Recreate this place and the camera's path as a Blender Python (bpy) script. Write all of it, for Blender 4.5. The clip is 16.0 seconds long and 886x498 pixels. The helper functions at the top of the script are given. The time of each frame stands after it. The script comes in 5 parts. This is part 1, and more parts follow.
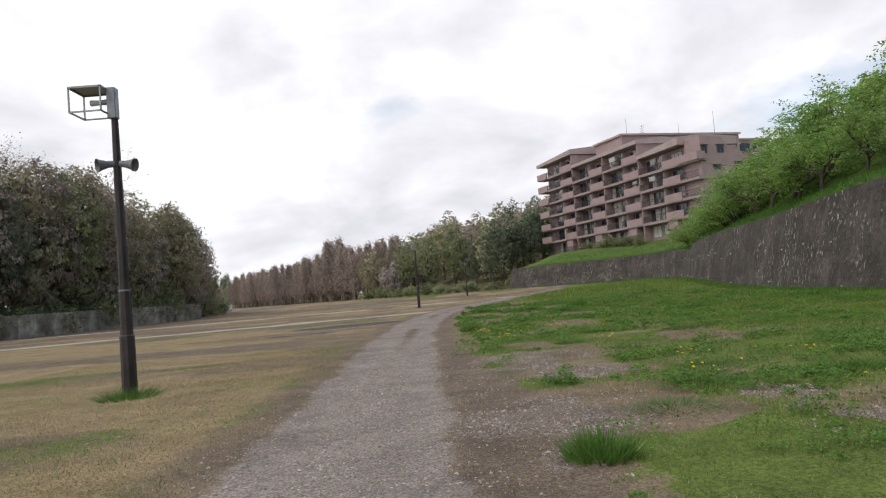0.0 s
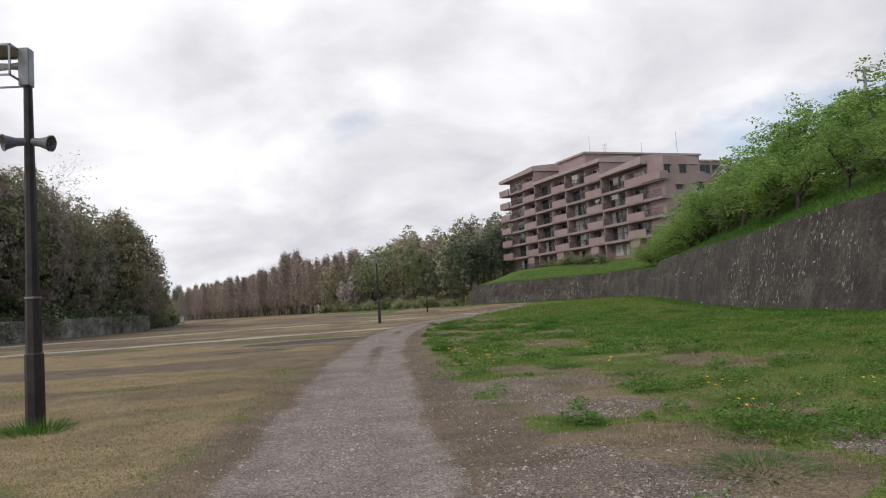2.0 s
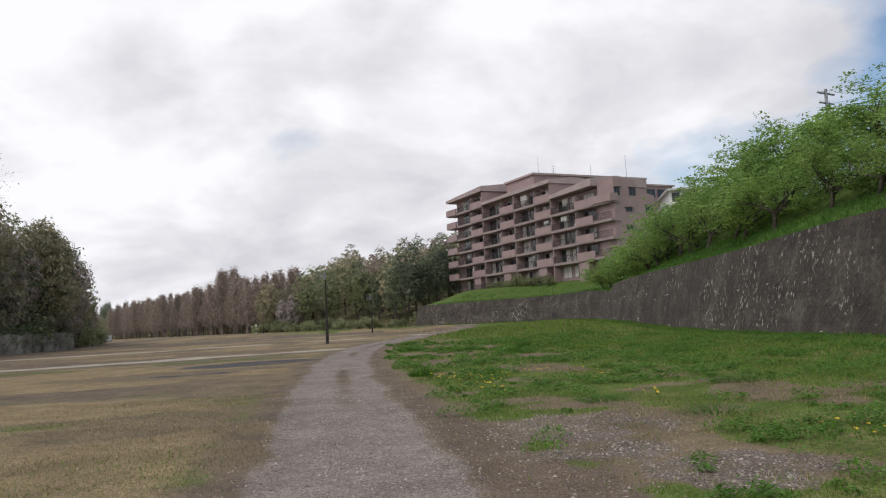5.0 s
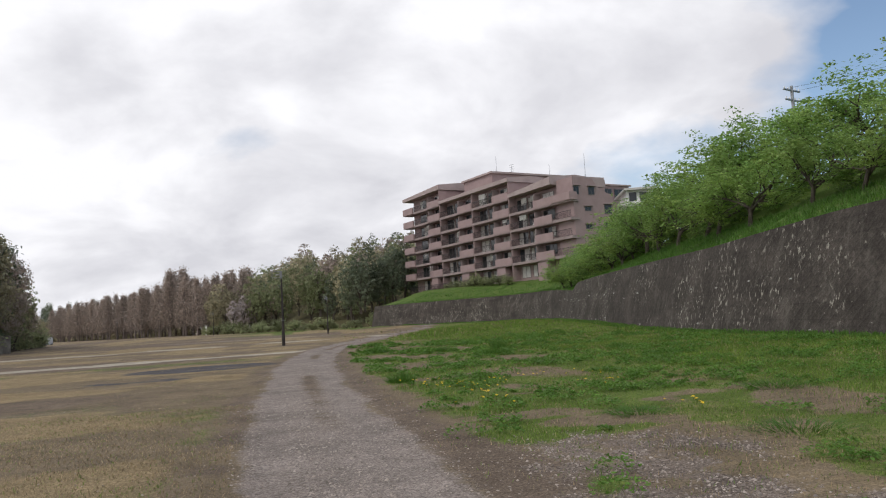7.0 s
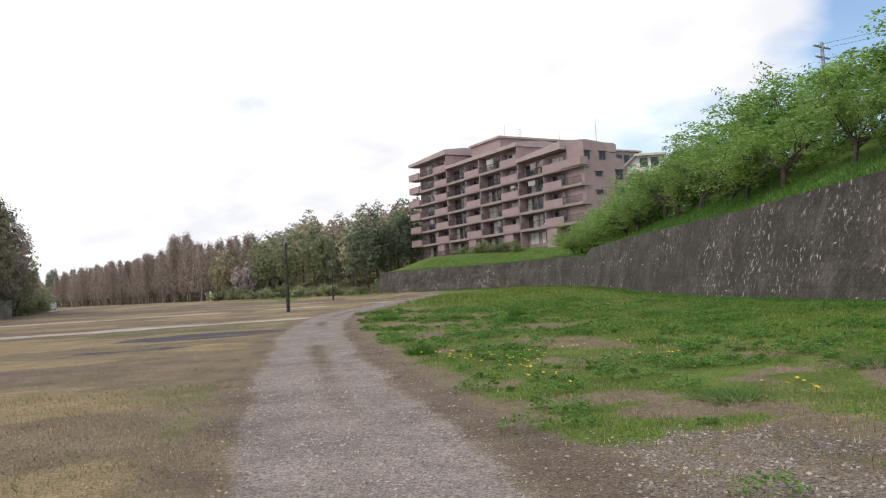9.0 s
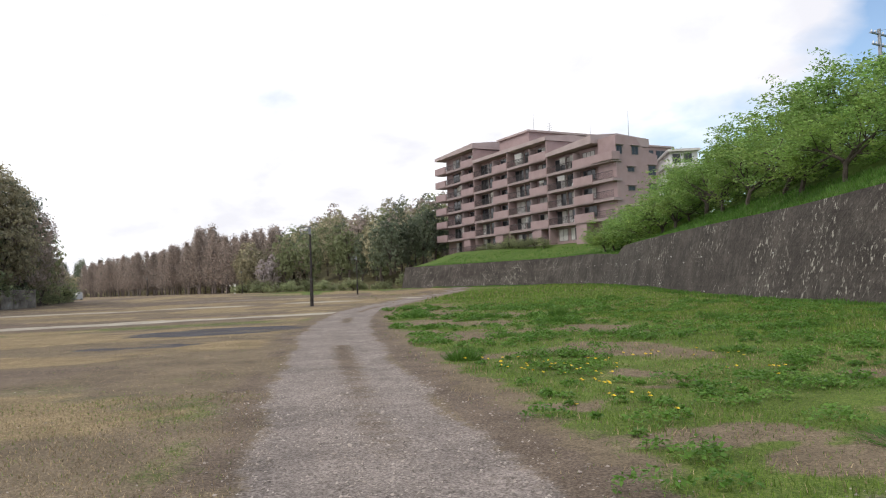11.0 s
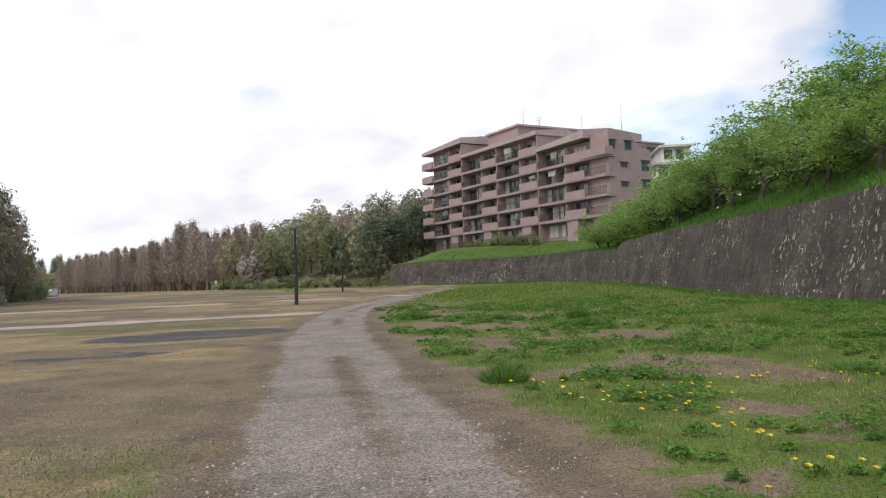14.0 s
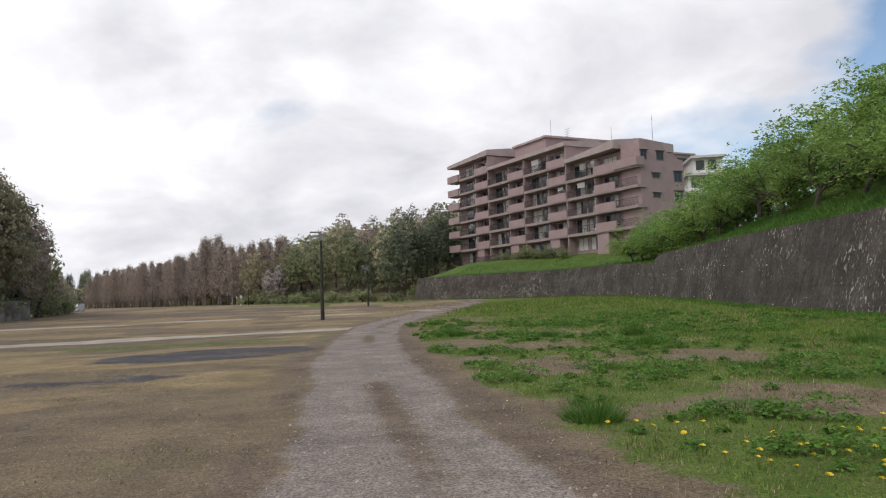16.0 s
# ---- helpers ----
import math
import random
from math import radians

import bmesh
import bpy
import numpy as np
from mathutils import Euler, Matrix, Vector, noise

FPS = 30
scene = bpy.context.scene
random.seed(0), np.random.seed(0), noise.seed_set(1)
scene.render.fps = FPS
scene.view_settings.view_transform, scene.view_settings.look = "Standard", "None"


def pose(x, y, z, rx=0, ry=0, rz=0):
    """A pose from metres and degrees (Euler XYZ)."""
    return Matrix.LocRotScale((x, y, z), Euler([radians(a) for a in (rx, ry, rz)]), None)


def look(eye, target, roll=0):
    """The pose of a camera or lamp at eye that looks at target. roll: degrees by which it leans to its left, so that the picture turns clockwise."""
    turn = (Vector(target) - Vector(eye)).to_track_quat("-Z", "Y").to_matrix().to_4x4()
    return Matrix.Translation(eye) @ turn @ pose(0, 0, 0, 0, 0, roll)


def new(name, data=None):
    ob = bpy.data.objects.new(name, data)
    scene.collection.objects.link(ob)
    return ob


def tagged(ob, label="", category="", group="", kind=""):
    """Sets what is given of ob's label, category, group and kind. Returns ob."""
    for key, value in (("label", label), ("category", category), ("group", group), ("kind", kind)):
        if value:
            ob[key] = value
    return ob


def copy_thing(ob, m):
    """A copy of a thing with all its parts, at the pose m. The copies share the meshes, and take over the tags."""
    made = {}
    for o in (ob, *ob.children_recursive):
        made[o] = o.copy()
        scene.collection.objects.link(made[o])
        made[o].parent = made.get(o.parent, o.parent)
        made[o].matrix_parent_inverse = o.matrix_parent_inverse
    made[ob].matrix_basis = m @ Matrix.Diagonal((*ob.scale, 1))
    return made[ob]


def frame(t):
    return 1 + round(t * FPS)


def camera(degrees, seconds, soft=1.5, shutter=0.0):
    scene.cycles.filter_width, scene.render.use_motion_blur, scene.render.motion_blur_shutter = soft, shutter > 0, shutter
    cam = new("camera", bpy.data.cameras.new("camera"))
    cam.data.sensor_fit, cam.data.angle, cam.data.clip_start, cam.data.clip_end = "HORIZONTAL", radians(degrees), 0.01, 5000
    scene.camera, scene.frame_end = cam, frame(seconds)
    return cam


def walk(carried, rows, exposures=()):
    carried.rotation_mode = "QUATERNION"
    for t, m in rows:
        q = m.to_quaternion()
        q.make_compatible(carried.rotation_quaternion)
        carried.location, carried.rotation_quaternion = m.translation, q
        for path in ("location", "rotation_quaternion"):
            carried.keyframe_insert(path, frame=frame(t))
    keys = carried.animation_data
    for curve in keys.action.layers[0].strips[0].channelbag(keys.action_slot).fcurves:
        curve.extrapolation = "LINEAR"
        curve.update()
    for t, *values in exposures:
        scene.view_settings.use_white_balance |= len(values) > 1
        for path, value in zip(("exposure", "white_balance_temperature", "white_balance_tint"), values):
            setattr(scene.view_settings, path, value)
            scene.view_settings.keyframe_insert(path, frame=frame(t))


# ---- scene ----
cam = camera(61.8, 16.0, soft=1.15)
PATH = [
    (0, (1.394, 1.385, 1.48), (1.415, 3.382, 1.588), -4.6),
    (0.5, (1.313, 1.951, 1.482), (1.358, 3.946, 1.606), -4.2),
    (1, (1.217, 2.485, 1.503), (1.285, 4.479, 1.641), -3.9),
    (1.5, (1.128, 3.092, 1.488), (1.246, 5.083, 1.626), -3.7),
    (2, (1.009, 3.646, 1.483), (1.145, 5.637, 1.625), -3.6),
    (2.5, (0.902, 4.229, 1.456), (1.064, 6.217, 1.596), -3.7),
    (3, (0.704, 4.715, 1.46), (0.909, 6.699, 1.609), -3.6),
    (3.5, (0.586, 5.347, 1.441), (0.821, 7.326, 1.609), -3.3),
    (4, (0.415, 5.898, 1.438), (0.674, 7.873, 1.617), -3.2),
    (6.5, (-0.189, 8.575, 1.421), (0.194, 10.528, 1.615), -3.0),
    (7, (-0.249, 9.152, 1.433), (0.174, 11.098, 1.618), -3.2),
    (7.5, (-0.277, 9.688, 1.428), (0.17, 11.631, 1.59), -2.9),
    (8, (-0.274, 10.24, 1.41), (0.183, 12.182, 1.545), -2.9),
    (8.5, (-0.288, 10.782, 1.397), (0.149, 12.731, 1.508), -3.1),
    (9, (-0.258, 11.334, 1.384), (0.151, 13.29, 1.482), -2.9),
    (9.5, (-0.243, 11.906, 1.379), (0.137, 13.867, 1.47), -2.6),
    (10, (-0.243, 12.435, 1.376), (0.112, 14.401, 1.47), -2.4),
    (12.5, (-0.337, 15.122, 1.391), (0.015, 17.089, 1.472), -1.6),
    (13, (-0.407, 15.637, 1.381), (-0.049, 17.603, 1.463), -1.4),
    (13.5, (-0.378, 16.223, 1.397), (0.0, 18.186, 1.479), -1.5),
    (14, (-0.398, 16.725, 1.402), (-0.008, 18.685, 1.483), -1.8),
    (14.5, (-0.447, 17.154, 1.421), (-0.061, 19.114, 1.52), -1.9),
    (15, (-0.493, 17.731, 1.416), (-0.122, 19.694, 1.519), -2.2),
    (15.5, (-0.515, 18.284, 1.389), (-0.167, 20.251, 1.495), -2.2),
    (16, (-0.507, 18.827, 1.387), (-0.179, 20.796, 1.509), -1.9),
]
walk(cam, [(t, look(eye, target, roll)) for t, eye, target, roll in PATH],
     [(0, 0.1), (0.5, 0.06), (1, -0.04), (2, -0.07), (3, -0.04), (4, -0.04), (6.5, -0.2), (7, -0.07), (7.5, 0.06), (8, 0.33), (9, 0.34), (10, 0.38), (12.5, 0.3), (13, 0.3), (14.5, 0.28), (15, 0.28), (15.5, 0.13), (16, 0.0)])

# ---- world, sun ----
SUN_EL, SUN_AZ = radians(46), radians(-130)
world = bpy.data.worlds.new("overcast_sky")
scene.world = world
world.use_nodes = True
wn, wl = world.node_tree.nodes, world.node_tree.links
wn.clear()


def nd(tree, kind, **vals):
    n = tree.nodes.new(kind)
    for k, v in vals.items():
        if k in n.inputs:
            n.inputs[k].default_value = v
    return n


def build_world():
    t = world.node_tree
    out = nd(t, "ShaderNodeOutputWorld")
    sky = nd(t, "ShaderNodeTexSky")
    sky.sky_type, sky.sun_disc = "NISHITA", False
    sky.sun_elevation, sky.sun_rotation = SUN_EL, SUN_AZ
    bg_sky = nd(t, "ShaderNodeBackground", Strength=0.13)
    wl.new(sky.outputs[0], bg_sky.inputs[0])
    co = nd(t, "ShaderNodeTexCoord")
    sep = nd(t, "ShaderNodeSeparateXYZ")
    wl.new(co.outputs["Generated"], sep.inputs[0])
    zc = nd(t, "ShaderNodeMath"); zc.operation = "MAXIMUM"; zc.inputs[1].default_value = 0.0
    wl.new(sep.outputs[2], zc.inputs[0])
    za = nd(t, "ShaderNodeMath"); za.operation = "ADD"; za.inputs[1].default_value = 0.42
    wl.new(zc.outputs[0], za.inputs[0])
    dv = nd(t, "ShaderNodeVectorMath"); dv.operation = "DIVIDE"
    cmb = nd(t, "ShaderNodeCombineXYZ")
    for i in range(3):
        wl.new(za.outputs[0], cmb.inputs[i])
    wl.new(co.outputs["Generated"], dv.inputs[0])
    wl.new(cmb.outputs[0], dv.inputs[1])
    mp = nd(t, "ShaderNodeMapping")
    mp.inputs["Location"].default_value = (3.1, 1.7, 0)
    wl.new(dv.outputs[0], mp.inputs[0])
    n1 = nd(t, "ShaderNodeTexNoise", Scale=1.6, Detail=7.0, Roughness=0.5, Distortion=0.15)
    wl.new(mp.outputs[0], n1.inputs["Vector"])
    n2 = nd(t, "ShaderNodeTexNoise", Scale=2.9, Detail=7.0, Roughness=0.52, Distortion=0.2)
    mp2 = nd(t, "ShaderNodeMapping")
    mp2.inputs["Location"].default_value = (-7.3, 4.9, 2.0)
    wl.new(dv.outputs[0], mp2.inputs[0])
    wl.new(mp2.outputs[0], n2.inputs["Vector"])
    cover = nd(t, "ShaderNodeValToRGB")
    cover.color_ramp.elements[0].position, cover.color_ramp.elements[1].position = 0.24, 0.38
    # thinner cloud towards the east
    east = nd(t, "ShaderNodeMapRange")
    east.inputs["From Min"].default_value, east.inputs["From Max"].default_value = 0.28, 0.75
    east.inputs["To Min"].default_value, east.inputs["To Max"].default_value = 0.0, 0.40
    wl.new(sep.outputs[0], east.inputs["Value"])
    thin = nd(t, "ShaderNodeMath"); thin.operation = "SUBTRACT"
    wl.new(n1.outputs[0], thin.inputs[0])
    wl.new(east.outputs[0], thin.inputs[1])
    wl.new(thin.outputs[0], cover.inputs[0])
    tone = nd(t, "ShaderNodeValToRGB")
    e = tone.color_ramp.elements
    e[0].position, e[0].color = 0.34, (0.72, 0.72, 0.77, 1)
    e[1].position, e[1].color = 0.60, (1.05, 1.05, 1.09, 1)
    m = tone.color_ramp.elements.new(0.47); m.color = (0.87, 0.87, 0.915, 1)
    wl.new(n2.outputs[0], tone.inputs[0])
    bg_c = nd(t, "ShaderNodeBackground", Strength=1.0)
    wl.new(tone.outputs[0], bg_c.inputs[0])
    mix = nd(t, "ShaderNodeMixShader")
    wl.new(cover.outputs[0], mix.inputs[0])
    wl.new(bg_sky.outputs[0], mix.inputs[1])
    wl.new(bg_c.outputs[0], mix.inputs[2])
    wl.new(mix.outputs[0], out.inputs[0])


build_world()
sun = new("sun", bpy.data.lights.new("sun", "SUN"))
sun.data.energy, sun.data.angle, sun.data.color = 1.2, radians(20), (1.0, 0.96, 0.9)
sun.matrix_world = look((0, 0, 0), (-math.sin(SUN_AZ) * math.cos(SUN_EL), -math.cos(SUN_AZ) * math.cos(SUN_EL), -math.sin(SUN_EL)))


# ---- materials ----
def material(name, colors, scale=4.0, rough=0.8, metal=0.0, bump=0.3, bump_scale=40.0, island=0.0, obj=0.0, detail=6.0, translucent=0.0, spec=0.3):
    """Noise-blended base colours at two scales, with relief."""
    m = bpy.data.materials.new(name)
    m.use_nodes = True
    t = m.node_tree
    p = t.nodes["Principled BSDF"]
    p.inputs["Roughness"].default_value, p.inputs["Metallic"].default_value = rough, metal
    p.inputs["Specular IOR Level"].default_value = spec
    co = nd(t, "ShaderNodeTexCoord")
    n1 = nd(t, "ShaderNodeTexNoise", Scale=scale, Detail=detail, Roughness=0.6)
    t.links.new(co.outputs["Object"], n1.inputs["Vector"])
    ramp = nd(t, "ShaderNodeValToRGB")
    e = ramp.color_ramp.elements
    e[0].position, e[1].position = 0.32, 0.68
    e[0].color, e[1].color = (*colors[0], 1), (*colors[-1], 1)
    for i, c in enumerate(colors[1:-1]):
        k = e.new(0.32 + 0.36 * (i + 1) / (len(colors) - 1))
        k.color = (*c, 1)
    t.links.new(n1.outputs[0], ramp.inputs[0])
    col = ramp.outputs[0]
    for amount, node, sock in ((island, "ShaderNodeNewGeometry", "Random Per Island"), (obj, "ShaderNodeObjectInfo", "Random")):
        if amount:
            g = nd(t, node)
            mr = nd(t, "ShaderNodeMapRange")
            mr.inputs["To Min"].default_value, mr.inputs["To Max"].default_value = 1 - amount, 1 + amount
            t.links.new(g.outputs[sock], mr.inputs["Value"])
            mul = nd(t, "ShaderNodeVectorMath"); mul.operation = "SCALE"
            t.links.new(col, mul.inputs[0])
            t.links.new(mr.outputs[0], mul.inputs["Scale"])
            col = mul.outputs[0]
    t.links.new(col, p.inputs["Base Color"])
    if bump:
        n2 = nd(t, "ShaderNodeTexNoise", Scale=bump_scale, Detail=4.0)
        t.links.new(co.outputs["Object"], n2.inputs["Vector"])
        b = nd(t, "ShaderNodeBump", Strength=bump, Distance=0.02)
        t.links.new(n2.outputs[0], b.inputs["Height"])
        t.links.new(b.outputs[0], p.inputs["Normal"])
    if translucent:
        tr = nd(t, "ShaderNodeBsdfTranslucent")
        t.links.new(col, tr.inputs[0])
        mx = nd(t, "ShaderNodeMixShader")
        mx.inputs[0].default_value = translucent
        t.links.new(p.outputs[0], mx.inputs[1])
        t.links.new(tr.outputs[0], mx.inputs[2])
        t.links.new(mx.outputs[0], t.nodes["Material Output"].inputs[0])
    return m


M = {
    "tile": material("mauve_tile", [(0.30, 0.215, 0.213), (0.36, 0.265, 0.26)], 0.6, 0.55, bump=0.15, bump_scale=9),
    "slab": material("grey_slab", [(0.27, 0.215, 0.21), (0.36, 0.29, 0.285)], 0.9, 0.8),
    "render_wall": material("mauve_render", [(0.28, 0.205, 0.20), (0.34, 0.25, 0.245)], 0.7, 0.7),
    "roofing": material("roof_sheet", [(0.34, 0.27, 0.26), (0.42, 0.34, 0.33)], 0.5, 0.6),
    "rail": material("dark_rail", [(0.03, 0.028, 0.028), (0.05, 0.045, 0.045)], 3, 0.5),
    "glass": material("window_glass", [(0.02, 0.025, 0.03), (0.035, 0.04, 0.045)], 0.3, 0.06, bump=0, spec=0.5),
    "curtain": material("pale_curtain", [(0.45, 0.44, 0.42), (0.62, 0.6, 0.57)], 2, 0.9),
    "white": material("white_paint", [(0.7, 0.7, 0.68), (0.8, 0.8, 0.78)], 2, 0.6),
    "frame": material("bronze_frame", [(0.12, 0.105, 0.10), (0.17, 0.15, 0.145)], 4, 0.45),
    "pole": material("dark_pole_paint", [(0.022, 0.018, 0.017), (0.05, 0.042, 0.04)], 3.0, 0.55, bump=0.2, bump_scale=30),
    "galv": material("grey_metal", [(0.2, 0.21, 0.22), (0.32, 0.33, 0.34)], 5, 0.4, 0.6),
    "clear": material("frosted_panel", [(0.5, 0.52, 0.54), (0.6, 0.62, 0.64)], 3, 0.25, bump=0),
    "horn": material("grey_horn", [(0.12, 0.12, 0.13), (0.2, 0.2, 0.21)], 5, 0.5),
    "concrete": material("stained_concrete", [(0.10, 0.08, 0.06), (0.26, 0.225, 0.18), (0.44, 0.405, 0.34)], 0.55, 0.9, obj=0.25, detail=10),
    "bark": material("bark", [(0.05, 0.04, 0.032), (0.12, 0.1, 0.085)], 3, 0.9, bump=0.6, bump_scale=12),
    "bark_pale": material("pale_bark", [(0.16, 0.13, 0.115), (0.26, 0.22, 0.2)], 3, 0.9),
    "leaf_cherry": material("fresh_leaf", [(0.17, 0.31, 0.085), (0.33, 0.43, 0.12)], 0.25, 0.5, bump=0, island=0.35, obj=0.15, translucent=0.5),
    # next four lightened: the haze over the far woods is put into their colour
    "leaf_green": material("green_leaf", [(0.23, 0.265, 0.14), (0.34, 0.365, 0.19)], 0.12, 0.6, bump=0, island=0.3, obj=0.25, translucent=0.45),
    "leaf_dark": material("evergreen_leaf", [(0.12, 0.15, 0.10), (0.19, 0.215, 0.135)], 0.12, 0.55, bump=0, island=0.3, obj=0.3, translucent=0.4),
    "leaf_olive": material("olive_bud", [(0.33, 0.305, 0.20), (0.45, 0.405, 0.26)], 0.12, 0.7, bump=0, island=0.3, obj=0.25, translucent=0.45),
    "twig": material("bare_twig", [(0.35, 0.29, 0.25), (0.45, 0.375, 0.32)], 0.15, 0.85, bump=0, island=0.25, obj=0.15, translucent=0.45),
    "grass": material("meadow_blade", [(0.11, 0.195, 0.03), (0.185, 0.27, 0.05)], 0.5, 0.6, bump=0, island=0.45, translucent=0.4),
    "grass_dark": material("clump_leaf", [(0.065, 0.155, 0.026), (0.115, 0.225, 0.04)], 0.6, 0.55, bump=0, island=0.35, translucent=0.4),
    "weed": material("weed_leaf", [(0.085, 0.19, 0.03), (0.16, 0.29, 0.055)], 0.6, 0.55, bump=0, island=0.3, translucent=0.45),
    "grass_dry": material("dry_blade", [(0.24, 0.18, 0.105), (0.40, 0.315, 0.19)], 0.5, 0.8, bump=0, island=0.6, translucent=0.2),
    "stone": material("gravel_stone", [(0.215, 0.178, 0.15), (0.35, 0.305, 0.268)], 1.2, 0.9, bump=0, island=0.5),
    "yellow": material("dandelion_petal", [(0.75, 0.52, 0.02), (0.85, 0.62, 0.04)], 3, 0.6, bump=0),
    "litter": material("woodland_floor", [(0.07, 0.06, 0.035), (0.12, 0.11, 0.05)], 0.3, 0.95, bump=0.8, bump_scale=3),
    "blossom": material("pale_blossom", [(0.40, 0.34, 0.33), (0.54, 0.48, 0.47)], 0.3, 0.8, bump=0, island=0.2, translucent=0.2),
}


# ---- mesh helpers ----
def mesh_object(name, verts, faces, mat, parent=None, label="", smooth=False):
    me = bpy.data.meshes.new(name)
    me.from_pydata([tuple(v) for v in verts], [], [tuple(f) for f in faces])
    me.materials.append(mat)
    if smooth:
        me.polygons.foreach_set("use_smooth", [True] * len(me.polygons))
    ob = new(name, me)
    if parent:
        ob.parent = parent
    if label:
        tagged(ob, label)
    return ob


def quads_mesh(name, co, mat, corners=4):
    """A mesh from an array (n, corners, 3) of loose faces."""
    n = len(co)
    me = bpy.data.meshes.new(name)
    me.vertices.add(n * corners)
    me.vertices.foreach_set("co", np.asarray(co, dtype=np.float32).ravel())
    me.loops.add(n * corners)
    me.loops.foreach_set("vertex_index", np.arange(n * corners, dtype=np.int32))
    me.polygons.add(n)
    me.polygons.foreach_set("loop_start", np.arange(0, n * corners, corners, dtype=np.int32))
    me.update(calc_edges=True)
    me.materials.append(mat)
    return me


def part(name, bm, mat, parent, label=""):
    me = bpy.data.meshes.new(name)
    bm.to_mesh(me)
    bm.free()
    me.materials.append(mat)
    ob = new(name, me)
    ob.parent = parent
    if label:
        tagged(ob, label)
    return ob


def box(bm, x0, y0, z0, x1, y1, z1, bevel=0.0):
    vs = [bm.verts.new(v) for v in ((x0, y0, z0), (x1, y0, z0), (x1, y1, z0), (x0, y1, z0), (x0, y0, z1), (x1, y0, z1), (x1, y1, z1), (x0, y1, z1))]
    fs = [bm.faces.new([vs[i] for i in f]) for f in ((3, 2, 1, 0), (4, 5, 6, 7), (0, 1, 5, 4), (1, 2, 6, 5), (2, 3, 7, 6), (3, 0, 4, 7))]
    if bevel:
        edges = list({e for f in fs for e in f.edges})
        bmesh.ops.bevel(bm, geom=edges, offset=bevel, segments=1, affect="EDGES")
    return bm


def boxes(*bs, bevel=0.0):
    bm = bmesh.new()
    for b in bs:
        box(bm, *b, bevel=bevel)
    return bm


def tube(bm, p0, p1, r0, r1, sides=8, caps=True):
    p0, p1 = Vector(p0), Vector(p1)
    q = (p1 - p0).to_track_quat("Z", "Y")
    rings = []
    for p, r in ((p0, r0), (p1, r1)):
        rings.append([bm.verts.new(p + q @ Vector((r * math.cos(a), r * math.sin(a), 0))) for a in (2 * math.pi * i / sides for i in range(sides))])
    for i in range(sides):
        bm.faces.new((rings[0][i], rings[0][(i + 1) % sides], rings[1][(i + 1) % sides], rings[1][i]))
    if caps:
        bm.faces.new(rings[1])
        bm.faces.new(rings[0][::-1])
    return bm


def thing(name, m, label, category, group=""):
    ob = new(name)
    ob.matrix_world = m
    return tagged(ob, label, category, group)


def smooth01(v):
    v = np.clip(v, 0, 1)
    return v * v * (3 - 2 * v)


# ---- ground ----
ROAD = [(-60, 0.9), (0, 0.6), (10, 0.38), (17, 0.25), (24, 0.15), (30, 0.2), (36, 0.4), (45, 1.0), (54, 2.2), (63, 4.2), (74, 7.2), (90, 11.6), (105, 16), (125, 22)]
WALL = [(17.6, -40), (17.9, 0), (18.2, 14), (18.4, 25), (18.7, 33), (19.3, 40), (20.3, 46), (22.1, 56), (24.87, 69.2), (27.8, 80), (30.5, 90), (32.2, 104), (31.6, 113), (28.2, 121), (22.0, 131), (14.6, 144.5)]


def road_x(y):
    return np.interp(y, [p[0] for p in ROAD], [p[1] for p in ROAD])


def wall_x(y):
    return np.interp(y, [p[1] for p in WALL], [p[0] for p in WALL])


def fbm(x, y, freq, seed):
    """Cheap smooth value noise on arrays."""
    rs = np.random.RandomState(seed)
    tab = rs.rand(256, 256)
    out, amp, tot = 0, 1.0, 0
    for o in range(4):
        u, v = x * freq * 2 ** o + 37.1 * o, y * freq * 2 ** o + 11.7 * o
        i, j = np.floor(u).astype(int), np.floor(v).astype(int)
        fu, fv = smooth01(u - i), smooth01(v - j)
        a, b = tab[i % 256, j % 256], tab[(i + 1) % 256, j % 256]
        c, d = tab[i % 256, (j + 1) % 256], tab[(i + 1) % 256, (j + 1) % 256]
        out = out + amp * ((a * (1 - fu) + b * fu) * (1 - fv) + (c * (1 - fu) + d * fu) * fv)
        tot += amp
        amp *= 0.5
    return out / tot


def ground_z(x, y):
    x, y = np.asarray(x, float), np.asarray(y, float)
    near_wall = smooth01(1 - (wall_x(y) - x) / 14)
    z = near_wall * (0.1 + 0.4 * smooth01((y - 45) / 25)) * (y < 150)
    z = z + 0.07 * (fbm(x, y, 0.25, 5) - 0.5) * smooth01((np.abs(x - road_x(y)) - 0.8) / 2)
    z = z + 0.035 * (fbm(x, y, 1.1, 6) - 0.5) * smooth01((np.abs(x - road_x(y)) - 0.8) / 1.0)
    z = z + 0.25 * smooth01((y - 120) / 60)
    # wheel tracks
    dx = x - road_x(y)
    z = z - 0.025 * (np.exp(-((dx - 0.62) / 0.25) ** 2) + np.exp(-((dx + 0.62) / 0.25) ** 2))
    return z


def ellipse(x, y, cx, cy, rx, ry):
    d = np.sqrt(((x - cx) / rx) ** 2 + ((y - cy) / ry) ** 2)
    return smooth01((1.25 - d) / 0.5)


